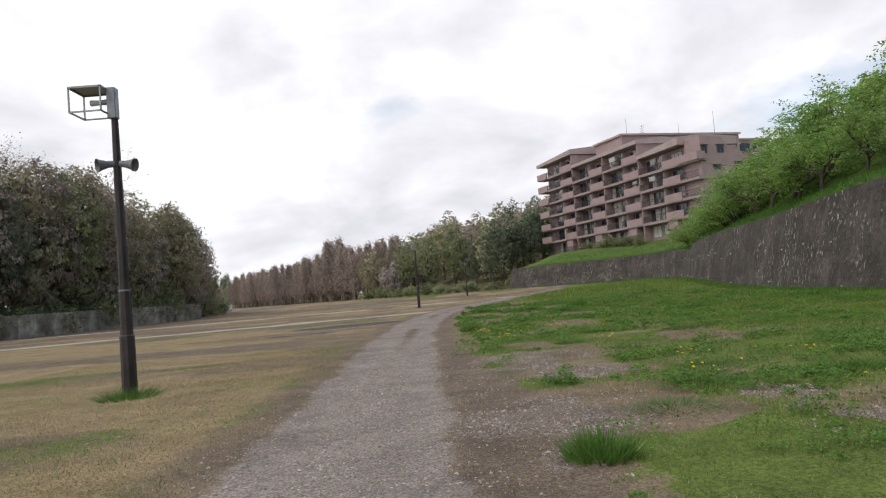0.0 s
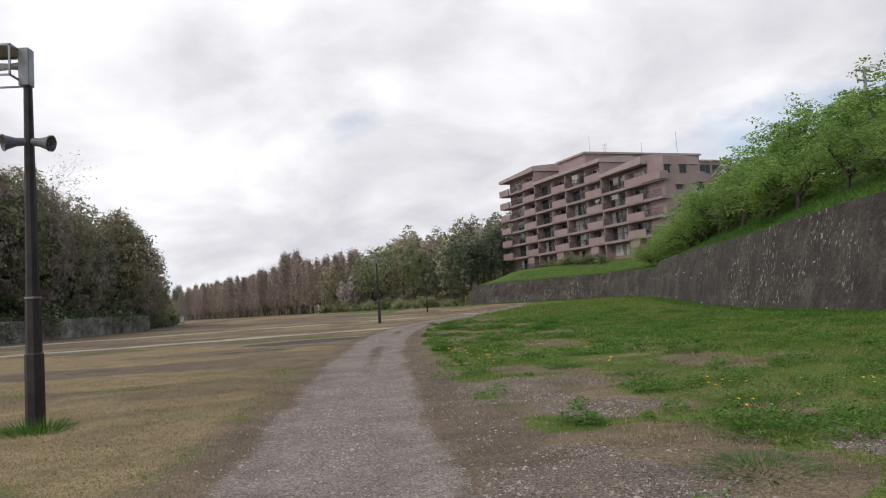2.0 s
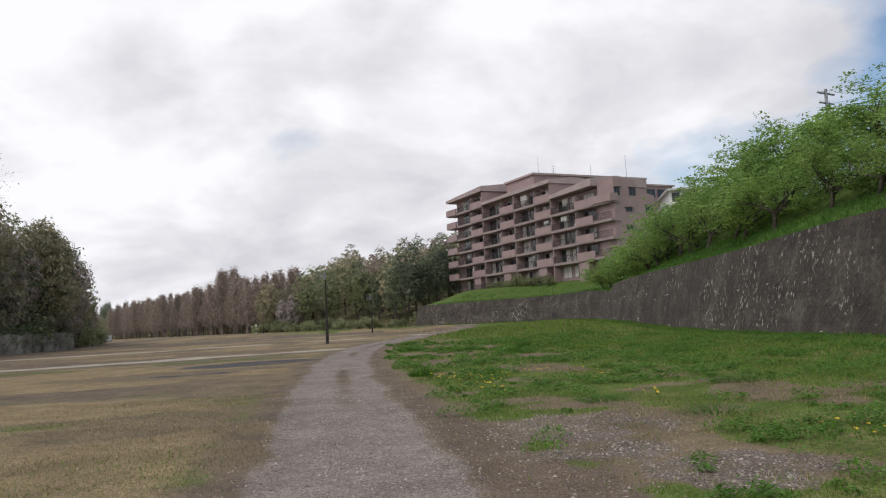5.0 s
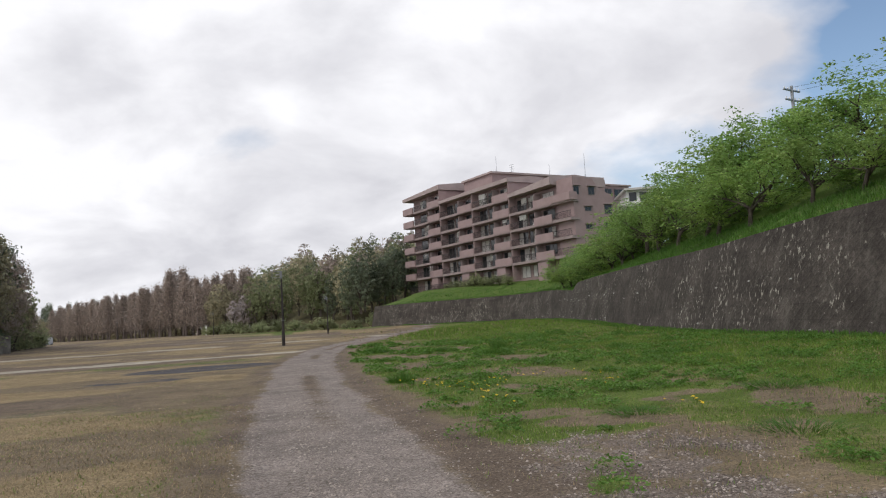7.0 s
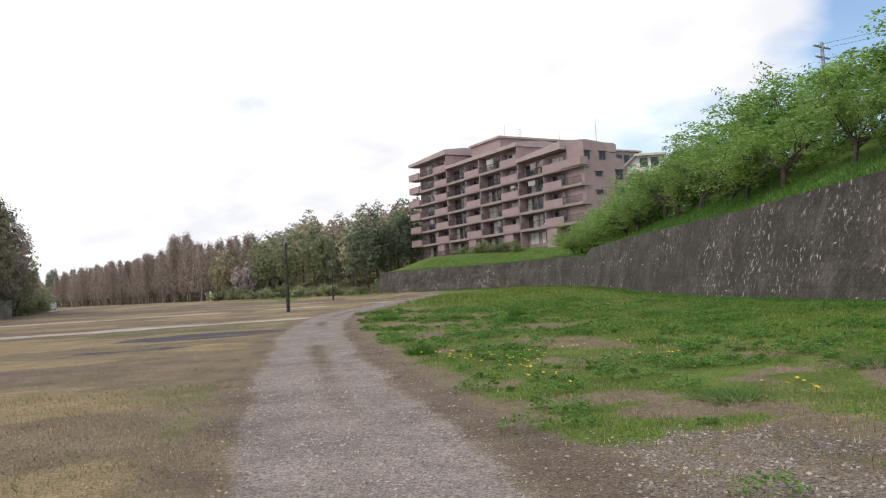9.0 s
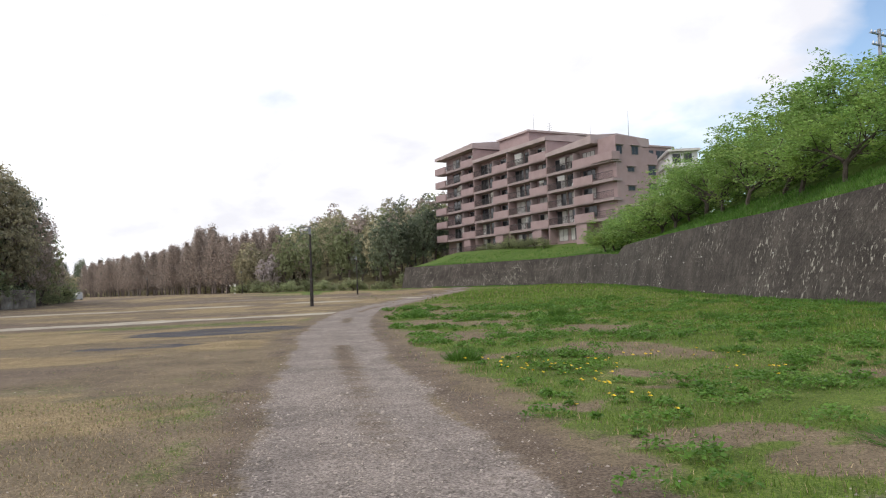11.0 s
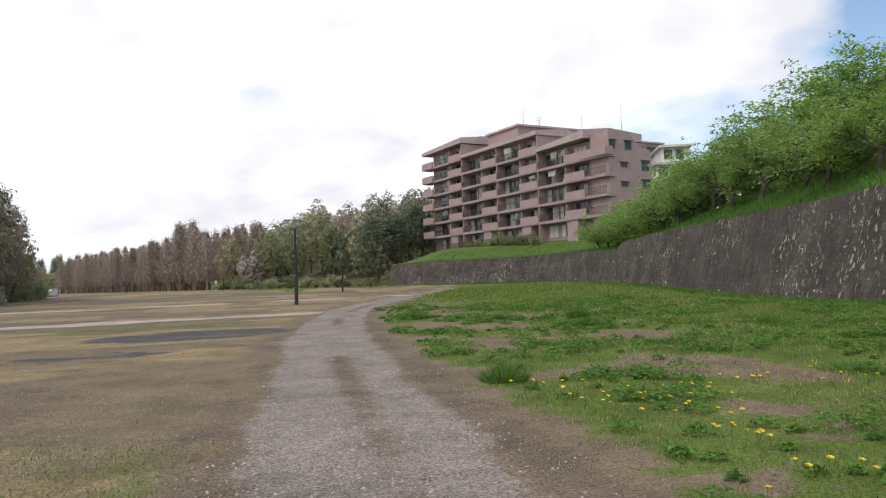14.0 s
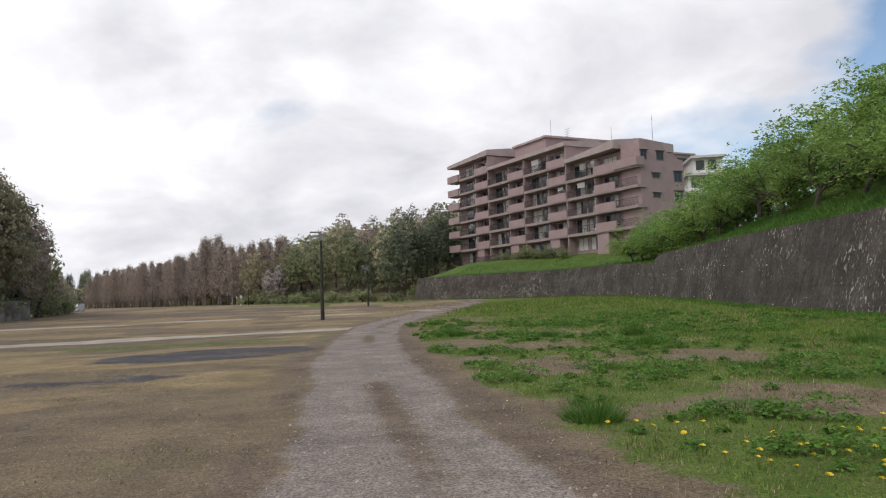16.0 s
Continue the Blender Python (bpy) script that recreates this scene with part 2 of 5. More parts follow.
GRAVEL = [(2.5, 9.6, 1.1, 1.3), (2.8, 14.6, 1.0, 0.7), (5.3, 9.9, 0.5, 0.9), (3.1, 16.2, 1.3, 1.4), (3.6, 13.2, 0.9, 0.8), (5.6, 8.2, 0.9, 0.6), (1.9, 7.6, 0.5, 0.8)]
BARE = [(5.3, 26.8, 1.3, 1.5), (5.0, 37.5, 1.6, 1.3), (6.2, 9.0, 1.0, 0.9), (3.2, 19.3, 1.0, 0.5)]


def masks(x, y):
    """road, gravel, green, dirt, sand and asphalt shares of the ground."""
    dx = x - road_x(y)
    wob = (fbm(x, y, 0.9, 11) - 0.5) * 0.7 + (fbm(x, y, 3.5, 12) - 0.5) * 0.35
    hw = 1.02 + 0.1 * smooth01((y - 40) / 20)
    road = smooth01((hw + 0.25 - np.abs(dx + wob * 0.6)) / 0.55) * (y < 135)
    mid = np.exp(-((dx - 0.12) / 0.3) ** 2) * smooth01((y - 14) / 10) * (0.35 + 0.65 * smooth01((fbm(x, y, 0.3, 13) - 0.42) / 0.2))
    gravel = np.zeros_like(x)
    for g in GRAVEL:
        gravel = np.maximum(gravel, ellipse(x + wob * 0.5, y + wob * 0.8, *g))
    gravel *= smooth01((fbm(x, y, 1.6, 14) - 0.33) / 0.2) * (0.45 + 0.55 * smooth01((fbm(x, y, 4.5, 20) - 0.4) / 0.15))
    green_r = smooth01((dx - 1.45 + wob * 1.6 - 0.35 * smooth01((19 - y) / 5)) / 0.8)
    bare = np.zeros_like(x)
    for g in BARE:
        bare = np.maximum(bare, ellipse(x + wob * 0.8, y + wob * 1.2, *g))
    green_r = green_r * (1 - 0.85 * gravel) * (1 - 0.8 * bare) * smooth01((fbm(x, y, 0.55, 15) + 0.35 * smooth01((x - 7) / 5) - 0.33) / 0.16)
    far_g = smooth01((y - 128) / 18) * smooth01((x + 30) / 40)
    lf = smooth01((-dx - 1.1 + wob) / 0.8) * smooth01((fbm(x, y, 0.45, 16) - 0.36) / 0.2) * smooth01((36 - y) / 18)
    lf2 = 0.8 * np.exp(-((y - 46 - 0.28 * x) / 2.2) ** 2) * (dx < -1.5)
    green = np.clip(np.maximum.reduce([green_r * (dx > 0), far_g, 0.58 * lf, lf2 * 0.7]), 0, 1)
    dirt = smooth01((np.abs(dx) - 0.85) / 0.3) * smooth01((1.9 + 0.7 * smooth01((20 - y) / 5) - np.abs(dx) + wob * 1.5) / 0.7) * (dx > 0)
    dirt = np.maximum(dirt, 0.3 * bare * (0.5 + wob))
    dirt = np.maximum(dirt, 0.75 * smooth01((-dx - 0.85) / 0.3) * smooth01((1.9 + dx + wob * 1.6) / 0.8) * smooth01((fbm(x, y, 0.5, 18) - 0.35) / 0.2))
    dirt = np.maximum(dirt, smooth01((fbm(x * 0.3, y, 0.24, 17) - 0.40 - 0.06 * smooth01((24 - y) / 8)) / 0.16) * smooth01((-dx - 2.4 + 3 * wob) / 2.5) * (0.6 + 0.4 * smooth01((y - 20) / 20)))
    dirt = np.maximum(dirt, mid)
    l1 = 51.3 + 0.3 * (x + 3)
    l2 = 80 + 0.4 * x + 1.2 * np.sin(x * 0.11)
    l3 = 108 + 0.2 * x
    sand = np.exp(-((y - l1 + wob) / 1.3) ** 4) * (dx < -1.2) + 0.9 * np.exp(-((y - l2 + wob) / 2.0) ** 4) * (dx < -0.5) + 0.5 * np.exp(-((y - l3) / 3) ** 4) * (x < 14) * (x > -40)
    sand = np.clip(sand, 0, 1)
    asph = ellipse(x + wob * 2, y + wob * 1.5 - 0.15 * (x + 3.2), -3.4, 39.3, 2.9, 2.3) * (dx < -1.2)
    asph = np.maximum(asph, 0.75 * ellipse(x + wob * 3, y + wob * 3, -5.0, 33.2, 1.6, 0.9))
    asph = asph * (0.6 + 0.4 * smooth01((fbm(x, y * 2, 0.9, 19) - 0.36) / 0.2))
    road = road * (1 - 0.75 * mid)
    return road, gravel, green, dirt, sand, asph


def straw_mask(x, y):
    dx = x - road_x(y)
    s = smooth01((fbm(x * 0.5 + 40, y, 0.3, 23) - 0.44) / 0.14) * smooth01((-dx - 1.3) / 0.8)
    return np.maximum(0.75 * s, 0.4 * smooth01((fbm(x + 9, y, 0.35, 24) - 0.5) / 0.14) * smooth01((dx - 2) / 1.5))


def graded(lo, fine_lo, fine_hi, hi, step, grow=1.16):
    mid = list(np.arange(fine_lo, fine_hi, step))
    a, s = [], step
    v = mid[-1]
    while v < hi:
        s *= grow
        v += s
        a.append(v)
    b, s, v = [], step, mid[0]
    while v > lo:
        s *= grow
        v -= s
        b.append(v)
    return np.array(b[::-1] + mid + a)


def mixed_material(name, layers, bump=0.5):
    """Ground material: attribute shares, broken up by noise, blend the layers' colours."""
    m = bpy.data.materials.new(name)
    m.use_nodes = True
    t = m.node_tree
    L = t.links.new
    p = t.nodes["Principled BSDF"]
    p.inputs["Roughness"].default_value = 0.95
    p.inputs["Specular IOR Level"].default_value = 0.15
    co = nd(t, "ShaderNodeTexCoord")

    def tex(scale, detail=8.0, rough=0.65):
        n = nd(t, "ShaderNodeTexNoise", Scale=scale, Detail=detail, Roughness=rough)
        L(co.outputs["Object"], n.inputs["Vector"])
        return n.outputs[0]

    big, small, fine = tex(0.35), tex(3.0), tex(38.0, 4.0)
    patchy = tex(4.5, 10.0, 0.78)
    vor = nd(t, "ShaderNodeTexVoronoi", Scale=34.0)
    L(co.outputs["Object"], vor.inputs["Vector"])

    def ramp(src, a, b, c0, c1):
        r = nd(t, "ShaderNodeValToRGB")
        e = r.color_ramp.elements
        e[0].position, e[1].position = a, b
        e[0].color, e[1].color = (*c0, 1), (*c1, 1)
        L(src, r.inputs[0])
        return r.outputs[0]

    def blend(fac, a, b, mode="MIX"):
        n = nd(t, "ShaderNodeMix")
        n.data_type, n.blend_type = "RGBA", mode
        if isinstance(fac, float):
            n.inputs["Factor"].default_value = fac
        else:
            L(fac, n.inputs["Factor"])
        L(a, n.inputs["A"])
        L(b, n.inputs["B"])
        return n.outputs["Result"]

    col = None
    for attr, c0, c1, c2, c3 in layers:
        c = blend(big, ramp(small, 0.35, 0.65, c0, c1), ramp(fine, 0.35, 0.65, c2, c3))
        c = blend(0.6, c, ramp(fine, 0.40, 0.60, tuple(0.8 * v for v in c2), tuple(1.12 * v for v in c3)))
        if col is None:
            col = c
            continue
        a = nd(t, "ShaderNodeAttribute")
        a.attribute_name = attr
        add = nd(t, "ShaderNodeMath"); add.operation = "ADD"
        L(a.outputs["Fac"], add.inputs[0])
        sub = nd(t, "ShaderNodeMapRange")
        sub.inputs["To Min"].default_value, sub.inputs["To Max"].default_value = -0.32, 0.32
        sub.inputs["From Min"].default_value, sub.inputs["From Max"].default_value = 0.25, 0.75
        L(patchy, sub.inputs["Value"])
        L(sub.outputs[0], add.inputs[1])
        r = nd(t, "ShaderNodeMapRange")
        r.interpolation_type = "SMOOTHSTEP"
        r.inputs["From Min"].default_value, r.inputs["From Max"].default_value = 0.26, 0.74
        L(add.outputs[0], r.inputs["Value"])
        mulf = nd(t, "ShaderNodeMath"); mulf.operation = "MULTIPLY"
        gate = nd(t, "ShaderNodeMapRange")
        gate.inputs["From Min"].default_value, gate.inputs["From Max"].default_value = 0.0, 0.15
        L(a.outputs["Fac"], gate.inputs["Value"])
        L(r.outputs[0], mulf.inputs[0])
        L(gate.outputs[0], mulf.inputs[1])
        col = blend(mulf.outputs[0], col, c)
    # uneven wear and damp at two scales
    for src, lo, hi in ((tex(0.9, 10.0, 0.7), 0.72, 1.24), (tex(11.0, 5.0), 0.82, 1.16)):
        mr = nd(t, "ShaderNodeMapRange")
        mr.inputs["From Min"].default_value, mr.inputs["From Max"].default_value = 0.34, 0.66
        mr.inputs["To Min"].default_value, mr.inputs["To Max"].default_value = lo, hi
        L(src, mr.inputs["Value"])
        sc = nd(t, "ShaderNodeVectorMath"); sc.operation = "SCALE"
        L(col, sc.inputs[0])
        L(mr.outputs[0], sc.inputs["Scale"])
        col = sc.outputs[0]
    L(col, p.inputs["Base Color"])
    b1 = nd(t, "ShaderNodeBump", Strength=bump, Distance=0.03)
    L(fine, b1.inputs["Height"])
    b2 = nd(t, "ShaderNodeBump", Strength=0.35, Distance=0.02)
    L(vor.outputs["Distance"], b2.inputs["Height"])
    L(b1.outputs[0], b2.inputs["Normal"])
    L(b2.outputs[0], p.inputs["Normal"])
    return m


M["ground"] = mixed_material("park_ground", [
    ("base", (0.15, 0.114, 0.074), (0.205, 0.158, 0.105), (0.122, 0.094, 0.062), (0.235, 0.185, 0.125)),
    ("dirt", (0.125, 0.092, 0.066), (0.17, 0.127, 0.094), (0.10, 0.074, 0.055), (0.21, 0.165, 0.125)),
    ("green", (0.075, 0.13, 0.022), (0.115, 0.168, 0.032), (0.06, 0.104, 0.018), (0.15, 0.18, 0.046)),
    ("straw", (0.22, 0.165, 0.09), (0.285, 0.215, 0.12), (0.18, 0.135, 0.073), (0.33, 0.255, 0.15)),
    ("gravel", (0.12, 0.092, 0.072), (0.175, 0.14, 0.115), (0.078, 0.06, 0.048), (0.26, 0.215, 0.18)),
    ("road", (0.205, 0.17, 0.148), (0.265, 0.226, 0.2), (0.15, 0.124, 0.108), (0.33, 0.285, 0.255)),
    ("sand", (0.36, 0.32, 0.25), (0.42, 0.38, 0.31), (0.33, 0.29, 0.22), (0.45, 0.41, 0.34)),
    ("asph", (0.06, 0.059, 0.064), (0.085, 0.082, 0.088), (0.05, 0.049, 0.053), (0.105, 0.10, 0.108)),
])


def build_ground():
    xs = graded(-900, -9, 20, 900, 0.13)
    ys = graded(-300, 4, 48, 1500, 0.13)
    X, Y = np.meshgrid(xs, ys)
    x, y = X.ravel(), Y.ravel()
    z = ground_z(x, y)
    nx, ny = len(xs), len(ys)
    i = np.arange(nx * ny).reshape(ny, nx)
    f = np.stack([i[:-1, :-1], i[:-1, 1:], i[1:, 1:], i[1:, :-1]], -1).reshape(-1, 4)
    me = bpy.data.meshes.new("ground")
    me.vertices.add(len(x))
    me.vertices.foreach_set("co", np.stack([x, y, z], -1).astype(np.float32).ravel())
    me.loops.add(f.size)
    me.loops.foreach_set("vertex_index", f.astype(np.int32).ravel())
    me.polygons.add(len(f))
    me.polygons.foreach_set("loop_start", np.arange(0, f.size, 4, dtype=np.int32))
    me.update(calc_edges=True)
    me.polygons.foreach_set("use_smooth", np.ones(len(f), dtype=bool))
    for nm, v in zip(("road", "gravel", "green", "dirt", "sand", "asph", "straw"), (*masks(x, y), straw_mask(x, y))):
        me.attributes.new(nm, "FLOAT", "POINT").data.foreach_set("value", v.astype(np.float32))
    me.materials.append(M["ground"])
    tagged(new("ground", me), "dry park ground with a gravel track and meadow", "ground", kind="structure")


build_ground()


# ---- retaining wall and the bank above it ----
def resample(points, step):
    p = np.array(points, float)
    d = np.r_[0, np.cumsum(np.hypot(*np.diff(p, axis=0).T))]
    s = np.arange(0, d[-1], step)
    q = np.stack([np.interp(s, d, p[:, 0]), np.interp(s, d, p[:, 1])], -1)
    k = np.ones(9) / 9
    pad = np.pad(q, ((4, 4), (0, 0)), mode="reflect", reflect_type="odd")
    return np.stack([np.convolve(pad[:, 0], k, "valid"), np.convolve(pad[:, 1], k, "valid")], -1)


WLINE = resample(WALL, 0.8)
TAN = np.gradient(WLINE, axis=0)
TAN /= np.linalg.norm(TAN, axis=1)[:, None]
NRM = np.stack([TAN[:, 1], -TAN[:, 0]], -1)  # towards the bank
TOPZ = 4.22 + 0.4 * smooth01((44 - WLINE[:, 1]) / 14) - 0.75 * smooth01((WLINE[:, 1] - 79) / 4) * smooth01((104 - WLINE[:, 1]) / 26)
BATTER = 0.24


def wall_material():
    """Old block wall: diamond courses, dark weathering, pale lime run-off from the joints."""
    m = bpy.data.materials.new("stained_retaining_wall")
    m.use_nodes = True
    t = m.node_tree
    L = t.links.new
    p = t.nodes["Principled BSDF"]
    p.inputs["Roughness"].default_value = 0.95
    p.inputs["Specular IOR Level"].default_value = 0.2
    co = nd(t, "ShaderNodeTexCoord")
    uv = nd(t, "ShaderNodeUVMap")
    uv.uv_map = "wall_run"

    def tex(scale, stretch=(1, 1, 1), detail=6.0, rough=0.6, distort=0.0):
        mp = nd(t, "ShaderNodeMapping")
        mp.inputs["Scale"].default_value = stretch
        L(uv.outputs[0], mp.inputs[0])
        n = nd(t, "ShaderNodeTexNoise", Scale=scale, Detail=detail, Roughness=rough, Distortion=distort)
        L(mp.outputs[0], n.inputs["Vector"])
        return n.outputs[0]

    def span(src, a, b, lo=0.0, hi=1.0):
        r = nd(t, "ShaderNodeMapRange")
        r.inputs["From Min"].default_value, r.inputs["From Max"].default_value = a, b
        r.inputs["To Min"].default_value, r.inputs["To Max"].default_value = lo, hi
        L(src, r.inputs["Value"])
        return r.outputs[0]

    def calc(op, a, b):
        n = nd(t, "ShaderNodeMath")
        n.operation = op
        for k, v in enumerate((a, b)):
            if isinstance(v, float):
                n.inputs[k].default_value = v
            else:
                L(v, n.inputs[k])
        return n.outputs[0]

    # diamond-laid blocks: distance from the nearest joint
    sep = nd(t, "ShaderNodeSeparateXYZ")
    L(uv.outputs[0], sep.inputs[0])
    wav = span(tex(1.2), 0.0, 1.0, -0.12, 0.12)
    u = calc("ADD", calc("MULTIPLY", calc("ADD", sep.outputs[0], sep.outputs[1]), 1.75), wav)
    v = calc("SUBTRACT", calc("MULTIPLY", calc("SUBTRACT", sep.outputs[0], sep.outputs[1]), 1.75), wav)
    gap = calc("MINIMUM", calc("PINGPONG", u, 0.5), calc("PINGPONG", v, 0.5))
    course = calc("PINGPONG", calc("MULTIPLY", sep.outputs[1], 1.6), 0.5)
    base = nd(t, "ShaderNodeValToRGB")
    e = base.color_ramp.elements
    e[0].position, e[1].position = 0.34, 0.66
    e[0].color, e[1].color = (0.030, 0.026, 0.023, 1), (0.125, 0.108, 0.094, 1)
    k = e.new(0.5)
    k.color = (0.064, 0.055, 0.049, 1)
    L(calc("ADD", calc("MULTIPLY", tex(0.42, (1, 1.4, 1), 8.0, 0.68), 0.55), calc("MULTIPLY", tex(7.0, (1, 0.7, 1), 6.0, 0.7), 0.45)), base.inputs[0])
    joint = calc("MULTIPLY", span(gap, 0.0, 0.06, 0.9, 1.0), span(course, 0.0, 0.05, 0.8, 1.0))
    dark = nd(t, "ShaderNodeVectorMath")
    dark.operation = "SCALE"
    L(base.outputs[0], dark.inputs[0])
    L(joint, dark.inputs["Scale"])
    # lime run-off: short upright runs hanging from the joints, thick in some stretches
    runs = span(tex(5.6, (1.0, 0.33, 1), 5.0, 0.66, 1.1), 0.555, 0.605)
    near = span(gap, 0.24, 0.10)
    zone = span(tex(0.22, (1, 1.2, 1), 3.0), 0.45, 0.58)
    specks = span(tex(5.0, (1, 1, 1), 3.0, 0.5), 0.69, 0.72)
    lime = calc("MAXIMUM", calc("MULTIPLY", calc("MULTIPLY", runs, near), zone), calc("MULTIPLY", specks, 0.8))
    haze = calc("MULTIPLY", span(tex(1.1, (1.6, 0.4, 1), 6.0, 0.7), 0.52, 0.72), 0.16)
    mx = nd(t, "ShaderNodeMix")
    mx.data_type = "RGBA"
    L(calc("MAXIMUM", calc("MULTIPLY", lime, 0.95), haze), mx.inputs["Factor"])
    L(dark.outputs[0], mx.inputs["A"])
    mx.inputs["B"].default_value = (0.42, 0.40, 0.34, 1)
    L(mx.outputs["Result"], p.inputs["Base Color"])
    b1 = nd(t, "ShaderNodeBump", Strength=0.3, Distance=0.04)
    L(span(gap, 0.0, 0.16), b1.inputs["Height"])
    b2 = nd(t, "ShaderNodeBump", Strength=0.7, Distance=0.05)
    L(tex(9.0, (1, 1, 1), 6.0), b2.inputs["Height"])
    L(b1.outputs[0], b2.inputs["Normal"])
    L(b2.outputs[0], p.inputs["Normal"])
    return m


M["wall"] = wall_material()


def build_wall():
    rows = 7
    verts, faces = [], []
    n = len(WLINE)
    prof = [(k / (rows - 1)) for k in range(rows)]
    for i in range(n):
        x, y = WLINE[i]
        zb = float(ground_z(x, y)) - 0.5
        H = TOPZ[i] - zb
        cols = [(BATTER * h * H, zb + h * H) for h in prof]
        cols += [(BATTER * H + 0.45, TOPZ[i]), (BATTER * H + 0.45, TOPZ[i] - 1.2)]
        for k, (o, z) in enumerate(cols):
            w = 0.05 * (noise.noise((x * 0.7, y * 0.7, z * 0.9)) if 0 < k < rows else 0)
            verts.append((x + NRM[i, 0] * (o + w), y + NRM[i, 1] * (o + w), z))
    c = rows + 2
    for i in range(n - 1):
        for k in range(c - 1):
            a = i * c + k
            faces.append((a, a + c, a + c + 1, a + 1))
    faces.append(tuple(range((n - 1) * c, n * c)))
    wall = tagged(mesh_object("retaining_wall", verts, faces, M["wall"], smooth=False), "dark stained block retaining wall with pale run-off marks", "wall", kind="structure")
    lay = wall.data.uv_layers.new(name="wall_run")
    idx = np.empty(len(wall.data.loops), dtype=np.int32)
    wall.data.loops.foreach_get("vertex_index", idx)
    run = np.stack([(idx // c) * 0.8, np.array([v[2] for v in verts])[idx] * 1.03], -1)
    lay.data.foreach_set("uv", run.astype(np.float32).ravel())
    # weep pipes in two staggered rows
    bm = bmesh.new()
    tube(bm, (0, 0, 0), (0, 0, 0.13), 0.034, 0.034, 10, caps=False)
    tube(bm, (0, 0, 0.13), (0, 0, 0.02), 0.026, 0.026, 10, caps=False)
    first = None
    rs = np.random.RandomState(44)
    for i in range(2, n - 2):
        if not 22 < WLINE[i, 1] < 104:
            continue
        for row, h in ((0, 0.3), (2, 2.1)):
            if (i + row) % 4 or rs.rand() < 0.3:
                continue
            x, y = WLINE[i]
            zb = float(ground_z(x, y)) - 0.5
            zz = zb + 0.5 + h + rs.normal(0, 0.12)
            o = BATTER * (zz - zb)
            if first is None:
                first = part("weep_pipe", bm, M["curtain"], wall, "short pale plastic drain pipe")
                ob = first
            else:
                ob = new("weep_pipe", first.data)
                ob.parent = wall
            d = Vector((-NRM[i, 0], -NRM[i, 1], -0.05))
            ob.matrix_local = Matrix.Translation((x + NRM[i, 0] * (o + 0.07), y + NRM[i, 1] * (o + 0.07), zz)) @ d.to_track_quat("Z", "Y").to_matrix().to_4x4()


def bank_profile(d, y):
    """Height above the wall top at d metres behind it."""
    steep = 0.15 * d + 0.42 * np.clip(d - 0.6, 0, 8.5) * 0.85
    terrace = 0.05 * d + 2.1 * smooth01((d - 0.5) / 13)
    k = smooth01((y - 62) / 16)
    return steep * (1 - k) + terrace * k


BANK_D = [-0.12, 0.25, 0.6, 1.2, 2, 3, 4, 5.5, 7, 9, 12, 16, 22, 30, 45, 70]
# bank green darkened: shade under the cherries is put into the colour
M["bank"] = material("bank_grass", [(0.05, 0.095, 0.014), (0.08, 0.135, 0.022), (0.115, 0.15, 0.034)], 0.8, 0.95, bump=1.0, bump_scale=14, detail=10)


def bank_point(i, d):
    H = TOPZ[i] - (float(ground_z(*WLINE[i])) - 0.5)
    x, y = WLINE[i] + NRM[i] * (BATTER * H + 0.3 + d)
    z = TOPZ[i] + 0.03 + float(bank_profile(np.array(max(d, 0.0)), WLINE[i, 1]))
    return x, y, z


def build_bank():
    verts, faces = [], []
    c = len(BANK_D)
    for i in range(len(WLINE)):
        for d in BANK_D:
            x, y, z = bank_point(i, d)
            z += 0.12 * noise.noise((x * 0.6, y * 0.6, 0)) * min(1, max(0, d))
            verts.append((x, y, z))
    for i in range(len(WLINE) - 1):
        for k in range(c - 1):
            a = i * c + k
            faces.append((a, a + c, a + c + 1, a + 1))
    tagged(mesh_object("bank", verts, faces, M["bank"], smooth=True), "green grassy bank above the retaining wall", "bank", kind="structure")


build_wall()
build_bank()


# ---- apartment building ----
BX = Vector((0.2996, -0.9541, 0))
BY = Vector((0.9541, 0.2996, 0))
BASE = 7.15
FLOORS = [BASE] + [9.95 + 2.82 * k for k in range(7)]  # ground floor, then levels 2 to 8
UNITS = [(3.9, 10.15, 15.2, 7), (15.2, 22.15, 27.3, 6), (27.3, 34.2, 39.3, 6), (39.3, 46.2, 51.0, 5)]
LEN, DEPTH, BALC = 55.55, 11.0, 1.6


def window(b, s0, s1, z0, z1, y=BALC, panes=2, light=0.0):
    w = new("window")
    w.parent = b
    fr = 0.07
    bs = [(s0, y - 0.06, z0, s1, y + 0.04, z0 + fr), (s0, y - 0.06, z1 - fr, s1, y + 0.04, z1)]
    for k in range(panes + 1):
        x = s0 + (s1 - s0 - fr) * k / panes
        bs.append((x, y - 0.057, z0 + fr, x + fr, y + 0.037, z1 - fr))
    part("window_frame", boxes(*bs), M["frame"], w)
    for k in range(panes):
        x0, x1 = s0 + fr + (s1 - s0 - fr) * k / panes, s0 + (s1 - s0 - fr) * (k + 1) / panes
        lit = random.random() < light
        part("pane", boxes((x0, y - 0.03, z0 + fr, x1, y - 0.015, z1 - fr)), M["curtain"] if lit else M["glass"], w, "pale curtained pane" if lit else "")
    return w


